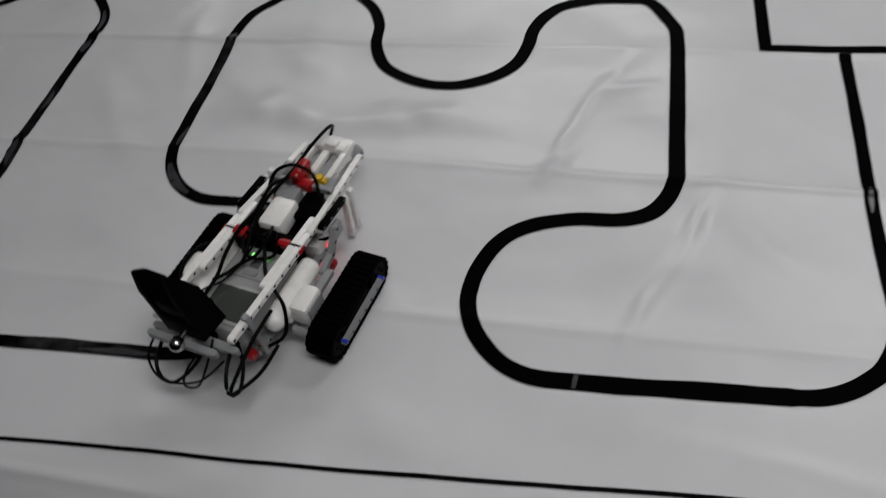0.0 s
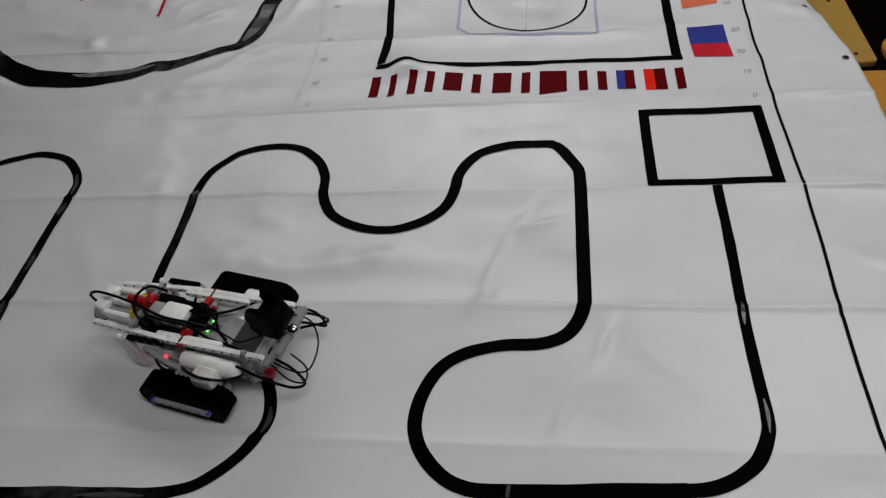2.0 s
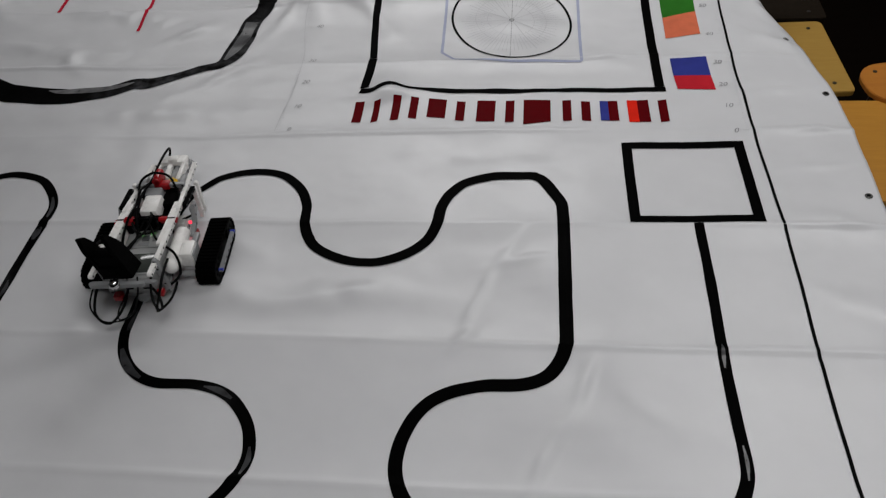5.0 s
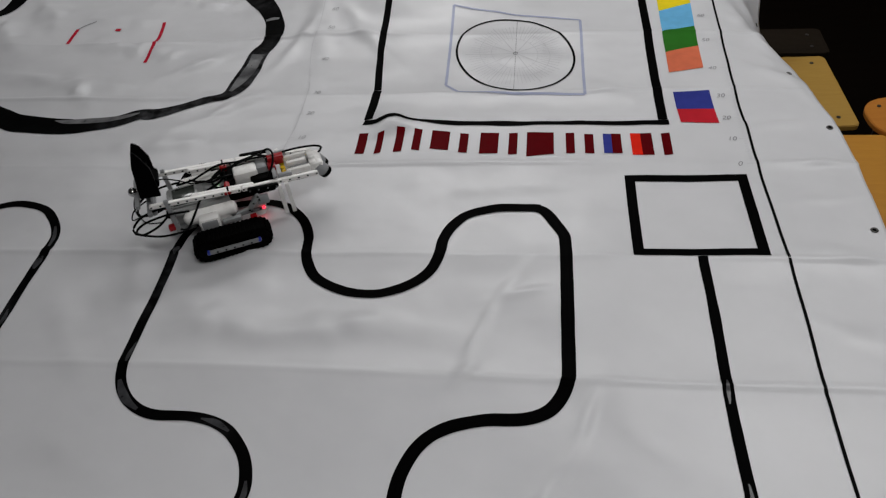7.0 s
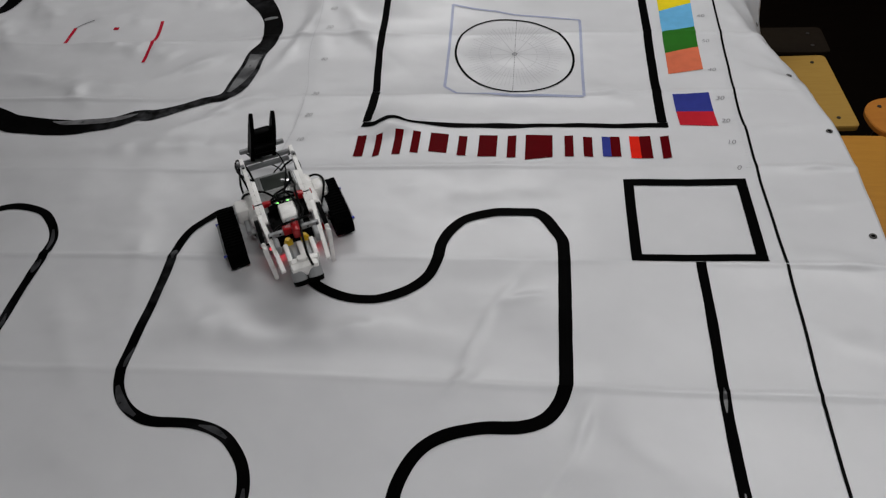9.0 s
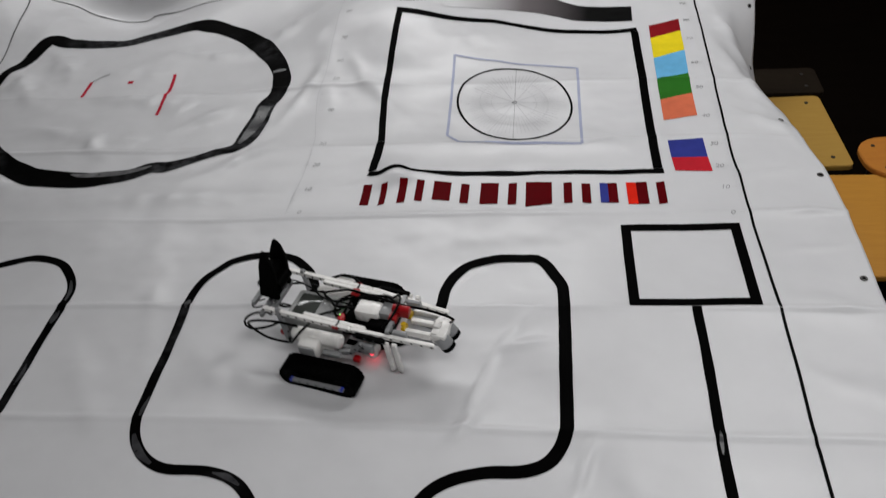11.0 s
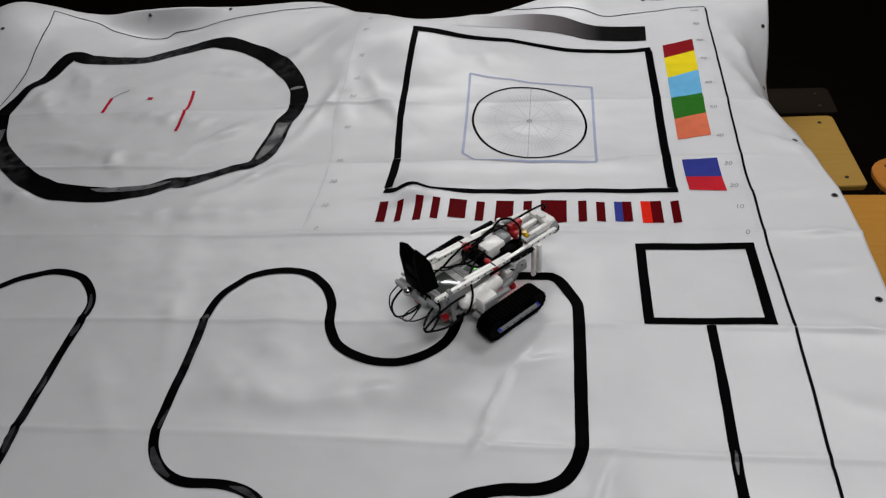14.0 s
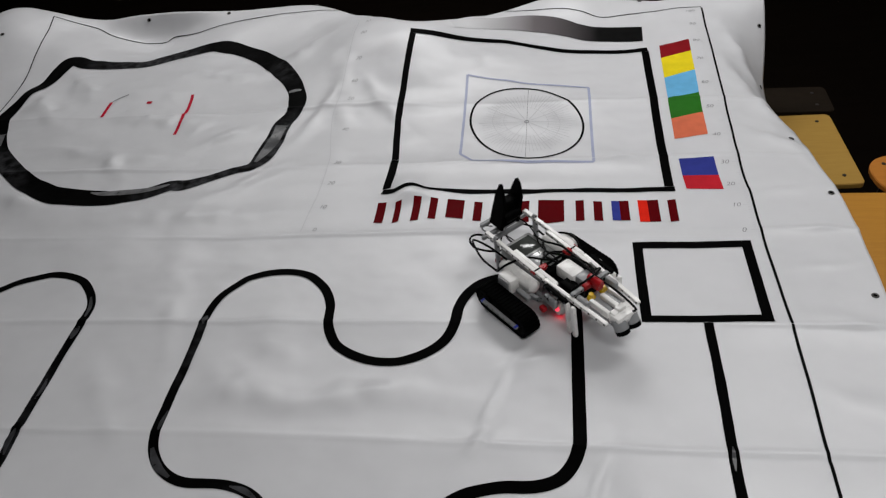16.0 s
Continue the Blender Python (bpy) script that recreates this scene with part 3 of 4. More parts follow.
    strip(bm, catmull([(.244, -.655), (.2412, -.49), (.2417, -.4256), (.2415, -.30), (.2405, -.267), (.2465, -.14), (.2478, -.03), (.2467, .06), (.2460, .13), (.2456, .232), (.2490, .373), (.2468, .3985), (.2453, .45), (.2480, .55), (.2580, .765), (.2670, 1.035), (.2740, 1.285)], 0.008), 0.005)
    strip(bm, catmull([(.2740, 1.292), (.2072, 1.2882), (.1238, 1.2683), (.0407, 1.2492), (-.0222, 1.2373), (-.0859, 1.2667), (-.2, 1.285), (-.6, 1.30), (-1.0033, 1.2859), (-1.1166, 1.2806), (-1.2789, 1.2808), (-1.3839, 1.2965), (-1.4301, 1.2784), (-1.5748, 1.2777), (-1.66, 1.31), (-1.795, 1.318)], 0.008), 0.0032)
    strip(bm, catmull([(-1.795, 1.318), (-1.7779, 1.2304), (-1.7656, 1.0909), (-1.7413, .8981), (-1.74, .5), (-1.75, -.762)], 0.008), 0.0032)
    strip(bm, catmull([(-1.75, -.762), (-.8335, -.7151), (-.6339, -.7046), (-.5076, -.7000), (-.3309, -.6907), (-.2203, -.6839), (-.0889, -.6745), (.244, -.655)], 0.008), 0.005)
    part("border_line", bm, M_INK, mat, "thin printed black border")
    # row of printed bars
    bars = [(-.5416, .0195, .2913, .067, 0), (-.5013, .0135, .2895, .066, .006), (-.4622, .0172, .297, .0755, .001), (-.4252, .0172, .3040, .070, -.004), (-.3868, .0382, .3049, .0625, -.006), (-.3274, .0180, .2908, .0665, -.002),
            (-.2850, .0378, .2855, .0733, -.001), (-.2265, .0178, .2815, .075, .002), (-.1900, .0545, .2745, .086, .009), (-.1115, .0175, .2868, .0718, .001), (-.0743, .0181, .2870, .067, -.002), (-.0372, .0165, .2872, .0665, -.001),
            (-.0207, .0191, .2862, .0675, 0), (.0170, .0198, .2808, .0745, -.001), (.0368, .0222, .2800, .0745, .001), (.0776, .0174, .2808, .0720, .004)]
    tones = {11: M_BLUE, 13: M_BRIGHT, 14: M_MAROON}
    for i, (x, w, y0, h, dy) in enumerate(bars):
        bm = bmesh.new()
        top = y0 + h + (0 if i == 8 else dy)
        patch(bm, (x, y0), (x + w, y0 + dy), (x + w, top), (x, y0 + h))
        part("printed_bar", bm, tones.get(i, M_MAROON), mat)
    # colour fields along the ruler
    fields = [(.3931, .3895, .122, .1975), (.4407, .4394, .1195, .1947), (.5014, .5048, .118, .1933), (.5877, .6034, .1194, .1957), (.6771, .7046, .1216, .1985), (.762, .7946, .1221, .2011), (.8714, .9104, .1255, .2066), (.9811, 1.0165, .128, .21), (1.0535, 1.0836, .1306, .2125)]
    inks = (M_RED, M_BLUE, None, M_CORAL, M_GREEN, M_SKY, M_YELLOW, M_WINE)
    for (ya, yb, xa, xb), (yc, yd, xc, xd), ink in zip(fields, fields[1:], inks):
        if ink:
            bm = bmesh.new()
            patch(bm, (xa, ya), (xb, yb), (xd, yd), (xc, yc))
            part("colour_field", bm, ink, mat)
    # rulers
    marks = [.250, .336, .407, .485, .600, .730, .845, .974, 1.075, 1.184, 1.264]
    left_marks = [.2686, .3505, .439, .5174, .6624, .784, .8512, .9313, 1.0334, 1.1, 1.16]
    for side, x0 in (("right", .238), ("left", -.700)):
        marks = marks if side == "right" else left_marks
        bm = bmesh.new()
        if side == "left":
            strip(bm, catmull([(-.6966, .263), (-.6952, .3224), (-.6908, .3848), (-.6894, .468), (-.6921, .5445), (-.7124, .6436), (-.7224, .724), (-.7157, .8177), (-.7166, .9225), (-.7136, 1.12)], 0.01), 0.0012)
        for i, (ya, yb) in enumerate(zip(marks, marks[1:])):
            for j in range(10):
                y = ya + (yb - ya) * j / 10
                w = .012 if j == 0 else .008 if j == 5 else .004
                x = x0 + (.012 * (y - .25)) if side == "right" else -.695 - .03 * min(1, max(0, (y - .5) / .3))
                patch(bm, (x - w, y), (x, y), (x, y + .0008), (x - w, y + .0008)) if side == "right" else patch(bm, (x, y), (x + w, y), (x + w, y + .0008), (x, y + .0008))
        part("ruler", bm, M_FAINT, mat, "faint grey printed ruler")
        for i, y in enumerate(marks):
            x = (.213 + .038 * max(0, (y - .62))) if side == "right" else (-.668 - .018 * min(1, max(0, (y - .5) / .25)))
            number(str(i * 10), x, y, 0.018 if side == "right" else 0.017, mat, M_GREYINK if side == "right" else M_MIDINK)
    # protractor
    bm = bmesh.new()
    cx, cy = -.2225, .6765
    ring = lambda r, k=1.13, n=96: [(cx - .0025 + r * math.cos(2 * math.pi * i / n), cy + .003 + r * k * math.sin(2 * math.pi * i / n) - .185 * r * math.cos(2 * math.pi * i / n)) for i in range(n)]
    strip(bm, ring(.1385), .0055, closed=True)
    part("circle_line", bm, M_INK, mat, "printed black circle")
    bm = bmesh.new()
    for r in (.055, .083):
        strip(bm, ring(r), .0011, closed=True)
    for i in range(72):
        a = 2 * math.pi * i / 72
        r0 = .008 if i % 6 == 0 else .066 if i % 2 else .05
        strip(bm, straight((cx + r0 * math.cos(a), cy + 1.16 * r0 * math.sin(a)), (cx + (.11 if i % 6 else .118) * math.cos(a), cy + 1.16 * (.11 if i % 6 else .118) * math.sin(a))), .0011 if i % 6 else .0018)
    part("protractor_scale", bm, M_FAINT, mat, "fine grey protractor rays")
    bm = bmesh.new()
    strip(bm, straight((cx, cy - .155), (cx, cy + .155)), .0016)
    strip(bm, [(cx + .005 * math.cos(a / 2), cy + .005 * math.sin(a / 2)) for a in range(13)], .004)
    part("centre_mark", bm, M_GREYINK, mat)
    bm = bmesh.new()
    corners = [(-.3845, .8847), (-.2763, .8738), (-.2017, .8558), (-.0682, .8325), (-.0676, .501), (-.2217, .5061), (-.3466, .5176), (-.3762, .5483)]
    for a, b in zip(corners, corners[1:] + corners[:1]):
        strip(bm, straight(a, b), .0065)
    part("blue_frame", bm, M_BLUELINE, mat, "pale blue printed frame round the protractor")
    # fading bar behind the square
    bm = bmesh.new()
    strip(bm, catmull([(.092, 1.1329, .088), (.018, 1.1364, .088), (-.0532, 1.1444, .086), (-.1009, 1.1663, .082), (-.1578, 1.1932, .092), (-.224, 1.2058, .10), (-.2898, 1.1946, .09), (-.3691, 1.1562, .07), (-.4448, 1.1081, .045)]), None)
    part("fading_bar", bm, M_FADE, mat, "printed bar fading from black to white")
    # red marker strokes
    for pts in ([(-1.3981, .7717), (-1.4071, .816), (-1.4087, .858)], [(-1.1469, .6754), (-1.149, .7378), (-1.164, .8422), (-1.1705, .8831)]):
        bm = bmesh.new()
        strip(bm, catmull(pts), .0088)
        part("red_stroke", bm, M_MARKER, mat, "red marker stroke")
    bm = bmesh.new()
    strip(bm, straight((-1.2985, .8527), (-1.284, .8527)), .013)
    part("red_stroke", bm, M_MARKER, mat, "red marker dot")
    bm = bmesh.new()
    strip(bm, catmull([(-1.4087, .858), (-1.3936, .8788), (-1.3706, .896)]), .004)
    part("grey_stroke", bm, M_GREYINK, mat)
    # eyelets along the edges
    eyelets = [(.408, -.24), (.4025, .0675), (.406, .3722), (.378, .592), (.416, 1.0445), (.4393, 1.2548), (-1.9003, 1.1812), (-1.4801, 1.338), (-1.2, 1.338), (-.9, 1.345), (.1, 1.345)]
    for x, y in eyelets:
        c = mat_point(x, y)
        ex = (mat_point(x + .01, y) - c).normalized()
        ey = (mat_point(x, y + .01) - c).normalized()
        nz = ex.cross(ey).normalized()
        bm = bmesh.new()
        m = Matrix.Translation(c) @ nz.to_track_quat("Z", "Y").to_matrix().to_4x4()
        n = 18
        prof = ((.0034, .0002), (.0038, .0014), (.0050, .0017), (.0062, .0010), (.0066, .0))
        rings = [[bm.verts.new(m @ Vector((r * math.cos(2 * math.pi * k / n), r * math.sin(2 * math.pi * k / n), z))) for k in range(n)] for r, z in prof]
        for p, q in zip(rings, rings[1:]):
            for k in range(n):
                bm.faces.new((p[k], q[k], q[(k + 1) % n], p[(k + 1) % n])).smooth = True
        f = bm.faces.new(rings[0])
        f.material_index = 1
        part("eyelet", bm, [M_BRASS, M_BLACK], mat, "small metal eyelet")


def number(text, x, y, size, parent, ink):
    cu = bpy.data.curves.new("number", "FONT")
    cu.body, cu.size, cu.align_x, cu.align_y, cu.shear = text, size, "CENTER", "CENTER", 0.25
    tmp = bpy.data.objects.new("number", cu)
    me = bpy.data.meshes.new_from_object(tmp)
    bpy.data.objects.remove(tmp)
    for v in me.vertices:
        v.co = mat_point(x + v.co.x, y + v.co.y, 0.0012)
    me.materials.append(ink)
    ob = new("ruler_number", me)
    ob.parent = parent


mat_thing()

# ---- chairs beside the table ----


def rounded_board(bm, sx, sy, sz, r, m, mat=0):
    pts = []
    for cx, cy, a0 in ((sx / 2 - r, sy / 2 - r, 0), (-sx / 2 + r, sy / 2 - r, 90), (-sx / 2 + r, -sy / 2 + r, 180), (sx / 2 - r, -sy / 2 + r, 270)):
        for k in range(7):
            a = radians(a0 + 15 * k)
            pts.append((cx + r * math.cos(a), cy + r * math.sin(a)))
    extrude_outline(bm, pts, sz, m, mat, 0.002)


def stool(m, sx, sy, wood, label, r=0.04):
    """A backless school stool: plywood seat with rivets on a tube frame."""
    c = tagged(empty("school_stool", m), label, "stool", "stools beside the table")
    bm = bmesh.new()
    rounded_board(bm, sx, sy, 0.016, r, pose(0, 0, 0.442))
    seat = part("seat", bm, wood, c)
    for a in (-1, 1):
        for b in (-1, 1):
            bm = bmesh.new()
            cyl(bm, (a * (sx / 2 - 0.045), b * (sy / 2 - 0.04), 0.449), (a * (sx / 2 - 0.045), b * (sy / 2 - 0.04), 0.4515), 0.0055, n=12)
            part("rivet", bm, M_PIPE, seat)
            bm = bmesh.new()
            tube(bm, [(a * (sx / 2 - 0.03), b * (sy / 2 - 0.03), 0), (a * (sx / 2 - 0.045), b * (sy / 2 - 0.045), 0.25), (a * (sx / 2 - 0.06), b * (sy / 2 - 0.06), 0.432)], 0.011, step=0.03)
            part("leg", bm, M_PIPE, c)
        bm = bmesh.new()
        cyl(bm, (a * (sx / 2 - 0.04), -sy / 2 + 0.04, 0.16), (a * (sx / 2 - 0.04), sy / 2 - 0.04, 0.16), 0.009)
        part("stretcher", bm, M_PIPE, c)


stool(pose(.472, .978, FLOOR, 0, 0, 1), .378, .355, M_PLY, "yellow plywood school stool with riveted seat beside the table", .018)
stool(pose(.62, .573, FLOOR, 0, 0, -1), .42, .385, M_PLY3, "honey-coloured plywood stool beside the table edge", .02)
stool(pose(.515, 1.250, FLOOR, 0, 0, -1), .335, .15, M_PLY4, "brown wooden stool, the shade of the dim space put into its colour", .018)
stool(pose(.868, .835, FLOOR + .012, 0, 0, 4), .37, .18, M_PLY2, "orange plywood stool with rounded seat behind the others", .075)

# ---- robot ----


def track_assembly(robot, side):
    """One crawler: two sprockets, a belt of lugs and a side beam."""
    y0, w = (-0.1035 if side < 0 else 0.0905), 0.033
    L, R = 0.0468, 0.0203
    bm = bmesh.new()
    m = pose(-L, y0, R + 0.0045, 90)
    inner = stadium(2 * L, R - 0.002, 14)
    outer = stadium(2 * L, R + 0.0015, 14)
    vs = []
    for (ix, iy), (ox, oy) in zip(inner, outer):
        vs.append([bm.verts.new(m @ Vector((px, py, z))) for px, py, z in ((ix, iy, -w / 2), (ox, oy, -w / 2), (ox, oy, w / 2), (ix, iy, w / 2))])
    for a, b in zip(vs, vs[1:] + vs[:1]):
        for k in range(4):
            bm.faces.new((a[k], b[k], b[(k + 1) % 4], a[(k + 1) % 4]))
    bmesh.ops.recalc_face_normals(bm, faces=bm.faces[:])
    belt = part("crawler_belt", bm, M_RUBBER, robot, "black rubber crawler belt with cross lugs")
    # lugs round the belt
    total = 4 * L + 2 * math.pi * R
    n = 40
    lug = bmesh.new()
    box(lug, (0, 0, 0), (0.0046, w, 0.0018), bevel=0.0004)
    me = bpy.data.meshes.new("lug")
    lug.to_mesh(me)
    lug.free()
    me.materials.append(M_RUBBER)
    for i in range(n):
        s = total * i / n
        r = R + 0.0022
        if s < 2 * L:
            p, a = (-L + s, r), 0
        elif s < 2 * L + math.pi * R:
            a = -(s - 2 * L) / R
            p = (L + r * math.sin(-a), r * math.cos(a))
        elif s < 4 * L + math.pi * R:
            p, a = (L - (s - 2 * L - math.pi * R), -r), math.pi
        else:
            a = -(s - 4 * L) / R
            p = (-L + r * math.sin(-a), r * math.cos(a))
        ob = new("lug", me)
        ob.parent = belt
        ob.matrix_basis = pose(p[0], y0, p[1] + R + 0.0045, 0, -math.degrees(a), 0)
    bm = bmesh.new()
    box(bm, (0, y0, R + 0.0045), (1.5 * L, 0.72 * w, 1.6 * R), bevel=0.002)
    part("crawler_core", bm, M_BLACK, robot)
    wheels = []
    for x in (-L, L):
        bm = bmesh.new()
        cyl(bm, (0, -w / 2 + 0.001, 0), (0, w / 2 - 0.001, 0), R - 0.003, n=24)
        for k in range(6):
            a = k * math.pi / 3
            for s in (-1, 1):
                cyl(bm, (0.0095 * math.cos(a), s * (w / 2 - 0.002), 0.0095 * math.sin(a)), (0.0095 * math.cos(a), s * (w / 2 - 0.0004), 0.0095 * math.sin(a)), 0.0026, n=10, mat=1)
        hub = part("sprocket", bm, [M_BLACK, M_RUBBER], robot, "black sprocket wheel")
        hub.location = (x, y0, R + 0.0045)
        wheels.append((hub, x, y0, R))
    bm = bmesh.new()
    yo = y0 + side * (w / 2 + 0.0022)
    beam(bm, (-0.0455, yo, R + 0.0030), (0.0455, yo, R + 0.0030), (0, 1, 0), 0.0066)
    part("crawler_side_beam", bm, [M_MGREY, M_BLACK], robot, "grey side beam of the crawler")
    for x in (-0.0455, 0.0455):
        bm = bmesh.new()
        cyl(bm, (x, yo - 0.0045, R + 0.0045), (x, yo + 0.0045, R + 0.0045), 0.0027, n=12)
        part("blue_pin", bm, M_BLUEP, robot, "blue connector pin")
    return wheels


def robot_thing():
    robot = tagged(empty("crawler_robot"), "white and grey construction-kit robot on black crawler tracks following the line", "robot")
    wheels = track_assembly(robot, -1) + track_assembly(robot, 1)
    P = lambda name, build, mats, label="", smooth=False: part(name, (lambda b: (build(b), b)[1])(bmesh.new()), mats, robot, label, smooth)

    # control brick
    def brick(b):
        box(b, (-0.042, 0, 0.050), (0.112, 0.072, 0.034), bevel=0.005)
    body = P("control_brick", brick, M_BRICK, "white and grey control brick with a small screen")
    bm = bmesh.new()
    box(bm, (-0.066, 0, 0.0672), (0.050, 0.060, 0.0035), bevel=0.0015)
    part("screen_frame", bm, M_BRICK, body)
    bm = bmesh.new()
    box(bm, (-0.066, 0, 0.0692), (0.041, 0.051, 0.0012), bevel=0.0004)
    part("screen", bm, M_SCREEN, body, "dark grey screen")
    bm = bmesh.new()
    box(bm, (-0.010, 0, 0.0672), (0.040, 0.054, 0.004), bevel=0.0018)
    part("button_panel", bm, M_BRICK, body, "grey button panel")
    for bx, by, sx, sy in ((-0.010, 0, 0.012, 0.012), (-0.010, 0.017, 0.014, 0.010), (-0.010, -0.017, 0.014, 0.010), (0.004, 0, 0.008, 0.018), (-0.023, 0, 0.008, 0.018)):
        bm = bmesh.new()
        box(bm, (bx, by, 0.0698), (sx, sy, 0.0024), bevel=0.0008)
        part("button", bm, M_DGREY if by == 0 and bx == -0.010 else M_LGREY, body)
    for y in (-0.009, 0.009):
        bm = bmesh.new()
        box(bm, (0.0005, y, 0.0708), (0.003, 0.0038, 0.001), bevel=0.0003)
        part("green_light", bm, M_LEDG, body, "lit green status light")
    P("brick_base", lambda b: box(b, (-0.042, 0, 0.0285), (0.108, 0.066, 0.010), bevel=0.002), M_LGREY)
    # drive motors beside the brick
    for s in (-1, 1):
        def motor(b, s=s):
            cyl(b, (-0.062, s * 0.052, 0.055), (0.016, s * 0.052, 0.055), 0.0125, n=20)
            ball(b, (-0.062, s * 0.052, 0.055), 0.0125)
            ball(b, (0.016, s * 0.052, 0.055), 0.0125, (0.5, 1, 1))
            box(b, (-0.022, s * 0.052, 0.045), (0.06, 0.020, 0.022), bevel=0.004)
        mo = P("drive_motor", motor, M_WHITE, "white drive motor")
        bm = bmesh.new()
        box(bm, (-0.030, s * 0.0725, 0.050), (0.036, 0.023, 0.032), bevel=0.005)
        part("gear_head", bm, M_WHITE, mo)
        bm = bmesh.new()
        box(bm, (-0.030, s * 0.0848, 0.050), (0.028, 0.003, 0.024), bevel=0.001)
        part("end_cap", bm, M_LGREY, mo)
        bm = bmesh.new()
        cyl(bm, (-0.050, s * 0.06, 0.0245), (-0.050, s * 0.098, 0.0245), 0.0055, n=14)
        part("axle_cover", bm, M_LGREY, mo)
        bm = bmesh.new()
        box(bm, (0.008, s * 0.071, 0.043), (0.034, 0.010, 0.0085), bevel=0.002)
        part("bracket", bm, M_LGREY, mo)
        # long upper beams
        y = s * 0.047
        P("long_beam", lambda b: beam(b, (-0.118, y, 0.0970), (0.034, y, 0.0853), (0, 1, 0)), [M_WHITE, M_BLACK], "long white beam with round holes")
        P("long_beam", lambda b: beam(b, (-0.046, s * 0.0394, 0.0914), (0.058, s * 0.0394, 0.0834), (0, 1, 0)), [M_WHITE, M_BLACK], "long white beam with round holes")
        P("front_beam", lambda b: beam(b, (0.042, y, 0.0847), (0.176, s * 0.038, 0.0724), (0, 1, 0)), [M_WHITE, M_BLACK], "white front beam with round holes")
        P("black_beam", lambda b: beam(b, (0.052, s * 0.0553, 0.0842), (0.100, s * 0.0553, 0.0805), (0, 1, 0)), [M_BLACK, M_DGREY], "short black beam")
        for dx in (0, 0.006):
            P("red_pin", lambda b: cyl(b, (0.010 + dx, y - s * 0.005, 0.0870), (0.010 + dx, y + s * 0.0058, 0.0870), 0.0028, n=12), M_REDP, "red connector pin")
        P("red_connector", lambda b: (box(b, (0.015, s * 0.030, 0.087), (0.010, 0.012, 0.009) if s < 0 else (0.013, 0.016, 0.011), bevel=0.002), cyl(b, (0.015, s * 0.022, 0.088), (0.015, s * 0.036, 0.088), 0.0042, n=14)), M_REDP, "red connector block")
        # grey uprights at the rear and hanging white legs at the front
        P("rear_upright", lambda b: beam(b, (-0.088, s * 0.0475, 0.030), (-0.092, s * 0.0475, 0.100), (1, 0, 0)), [M_LGREY, M_BLACK], "grey upright beam")
        P("lower_beam", lambda b: beam(b, (-0.090, s * 0.040, 0.028), (0.06, s * 0.040, 0.028), (0, 1, 0)), [M_LGREY, M_BLACK], "grey lower beam")
        P("angled_arm", lambda b: (beam(b, (0.020, s * 0.064, 0.044), (0.042, s * 0.064, 0.050), (0, 1, 0)), beam(b, (0.042, s * 0.064, 0.050), (0.062, s * 0.064, 0.074), (0, 1, 0))), [M_LGREY, M_BLACK], "bent grey arm")
        for x in (0.104, 0.118):
            P("front_leg", lambda b: beam(b, (x, s * 0.0555, 0.077), (x + 0.002, s * 0.051, 0.012), (1, 0, 0), 0.0076, holes=False), M_WHITE, "hanging white leg")
        P("mesh_panel", lambda b: box(b, (0.070, s * 0.0580, 0.060), (0.022, 0.008, 0.020), bevel=0.003), M_LGREY, "grey connector plate")
        # downward colour sensors
        sensor = P("colour_sensor", lambda b: (box(b, (0.060, s * 0.030, 0.030), (0.024, 0.024, 0.030), bevel=0.004), cyl(b, (0.060, s * 0.030, 0.010), (0.060, s * 0.030, 0.018), 0.009, n=18)), M_WHITE, "white light sensor facing the mat")
        bm = bmesh.new()
        cyl(bm, (0.060, s * 0.030, 0.0085), (0.060, s * 0.030, 0.0105), 0.006, n=16)
        ball(bm, (0.067, s * 0.0445, 0.030), 0.003)
        part("red_light", bm, M_LEDR, sensor, "glowing red light")
        P("red_bush", lambda b: box(b, (0.045, s * 0.058, 0.026), (0.012, 0.010, 0.010), bevel=0.002), M_REDP)
    # cross members
    P("cross_axle", lambda b: cyl(b, (0.015, -0.05, 0.089), (0.015, 0.05, 0.089), 0.0024, n=8), M_BLACK, "black cross axle")
    P("front_cross_beam", lambda b: beam(b, (0.102, -0.040, 0.0885), (0.102, 0.040, 0.0885), (1, 0, 0)), [M_LGREY, M_BLACK], "grey cross beam")
    P("rear_cross_beam", lambda b: beam(b, (-0.124, -0.052, 0.085), (-0.124, 0.048, 0.085), (0, 0, 1), holes=False), [M_MGREY, M_BLACK], "grey rear cross beam")
    P("rear_tie", lambda b: box(b, (-0.118, 0.0, 0.075), (0.008, 0.08, 0.008), bevel=0.0015), M_MGREY)
    P("red_rear_bush", lambda b: (box(b, (-0.105, 0.030, 0.035), (0.014, 0.014, 0.010), bevel=0.002), box(b, (-0.100, -0.038, 0.035), (0.012, 0.012, 0.010), bevel=0.002)), M_REDP, "red connector")
    # middle works
    P("centre_motor", lambda b: box(b, (0.052, 0.002, 0.081), (0.044, 0.031, 0.025), bevel=0.005), M_WHITE, "white centre motor")
    P("centre_motor_cap", lambda b: box(b, (0.083, 0.006, 0.082), (0.020, 0.028, 0.022), bevel=0.003), M_LGREY, "grey motor cap")
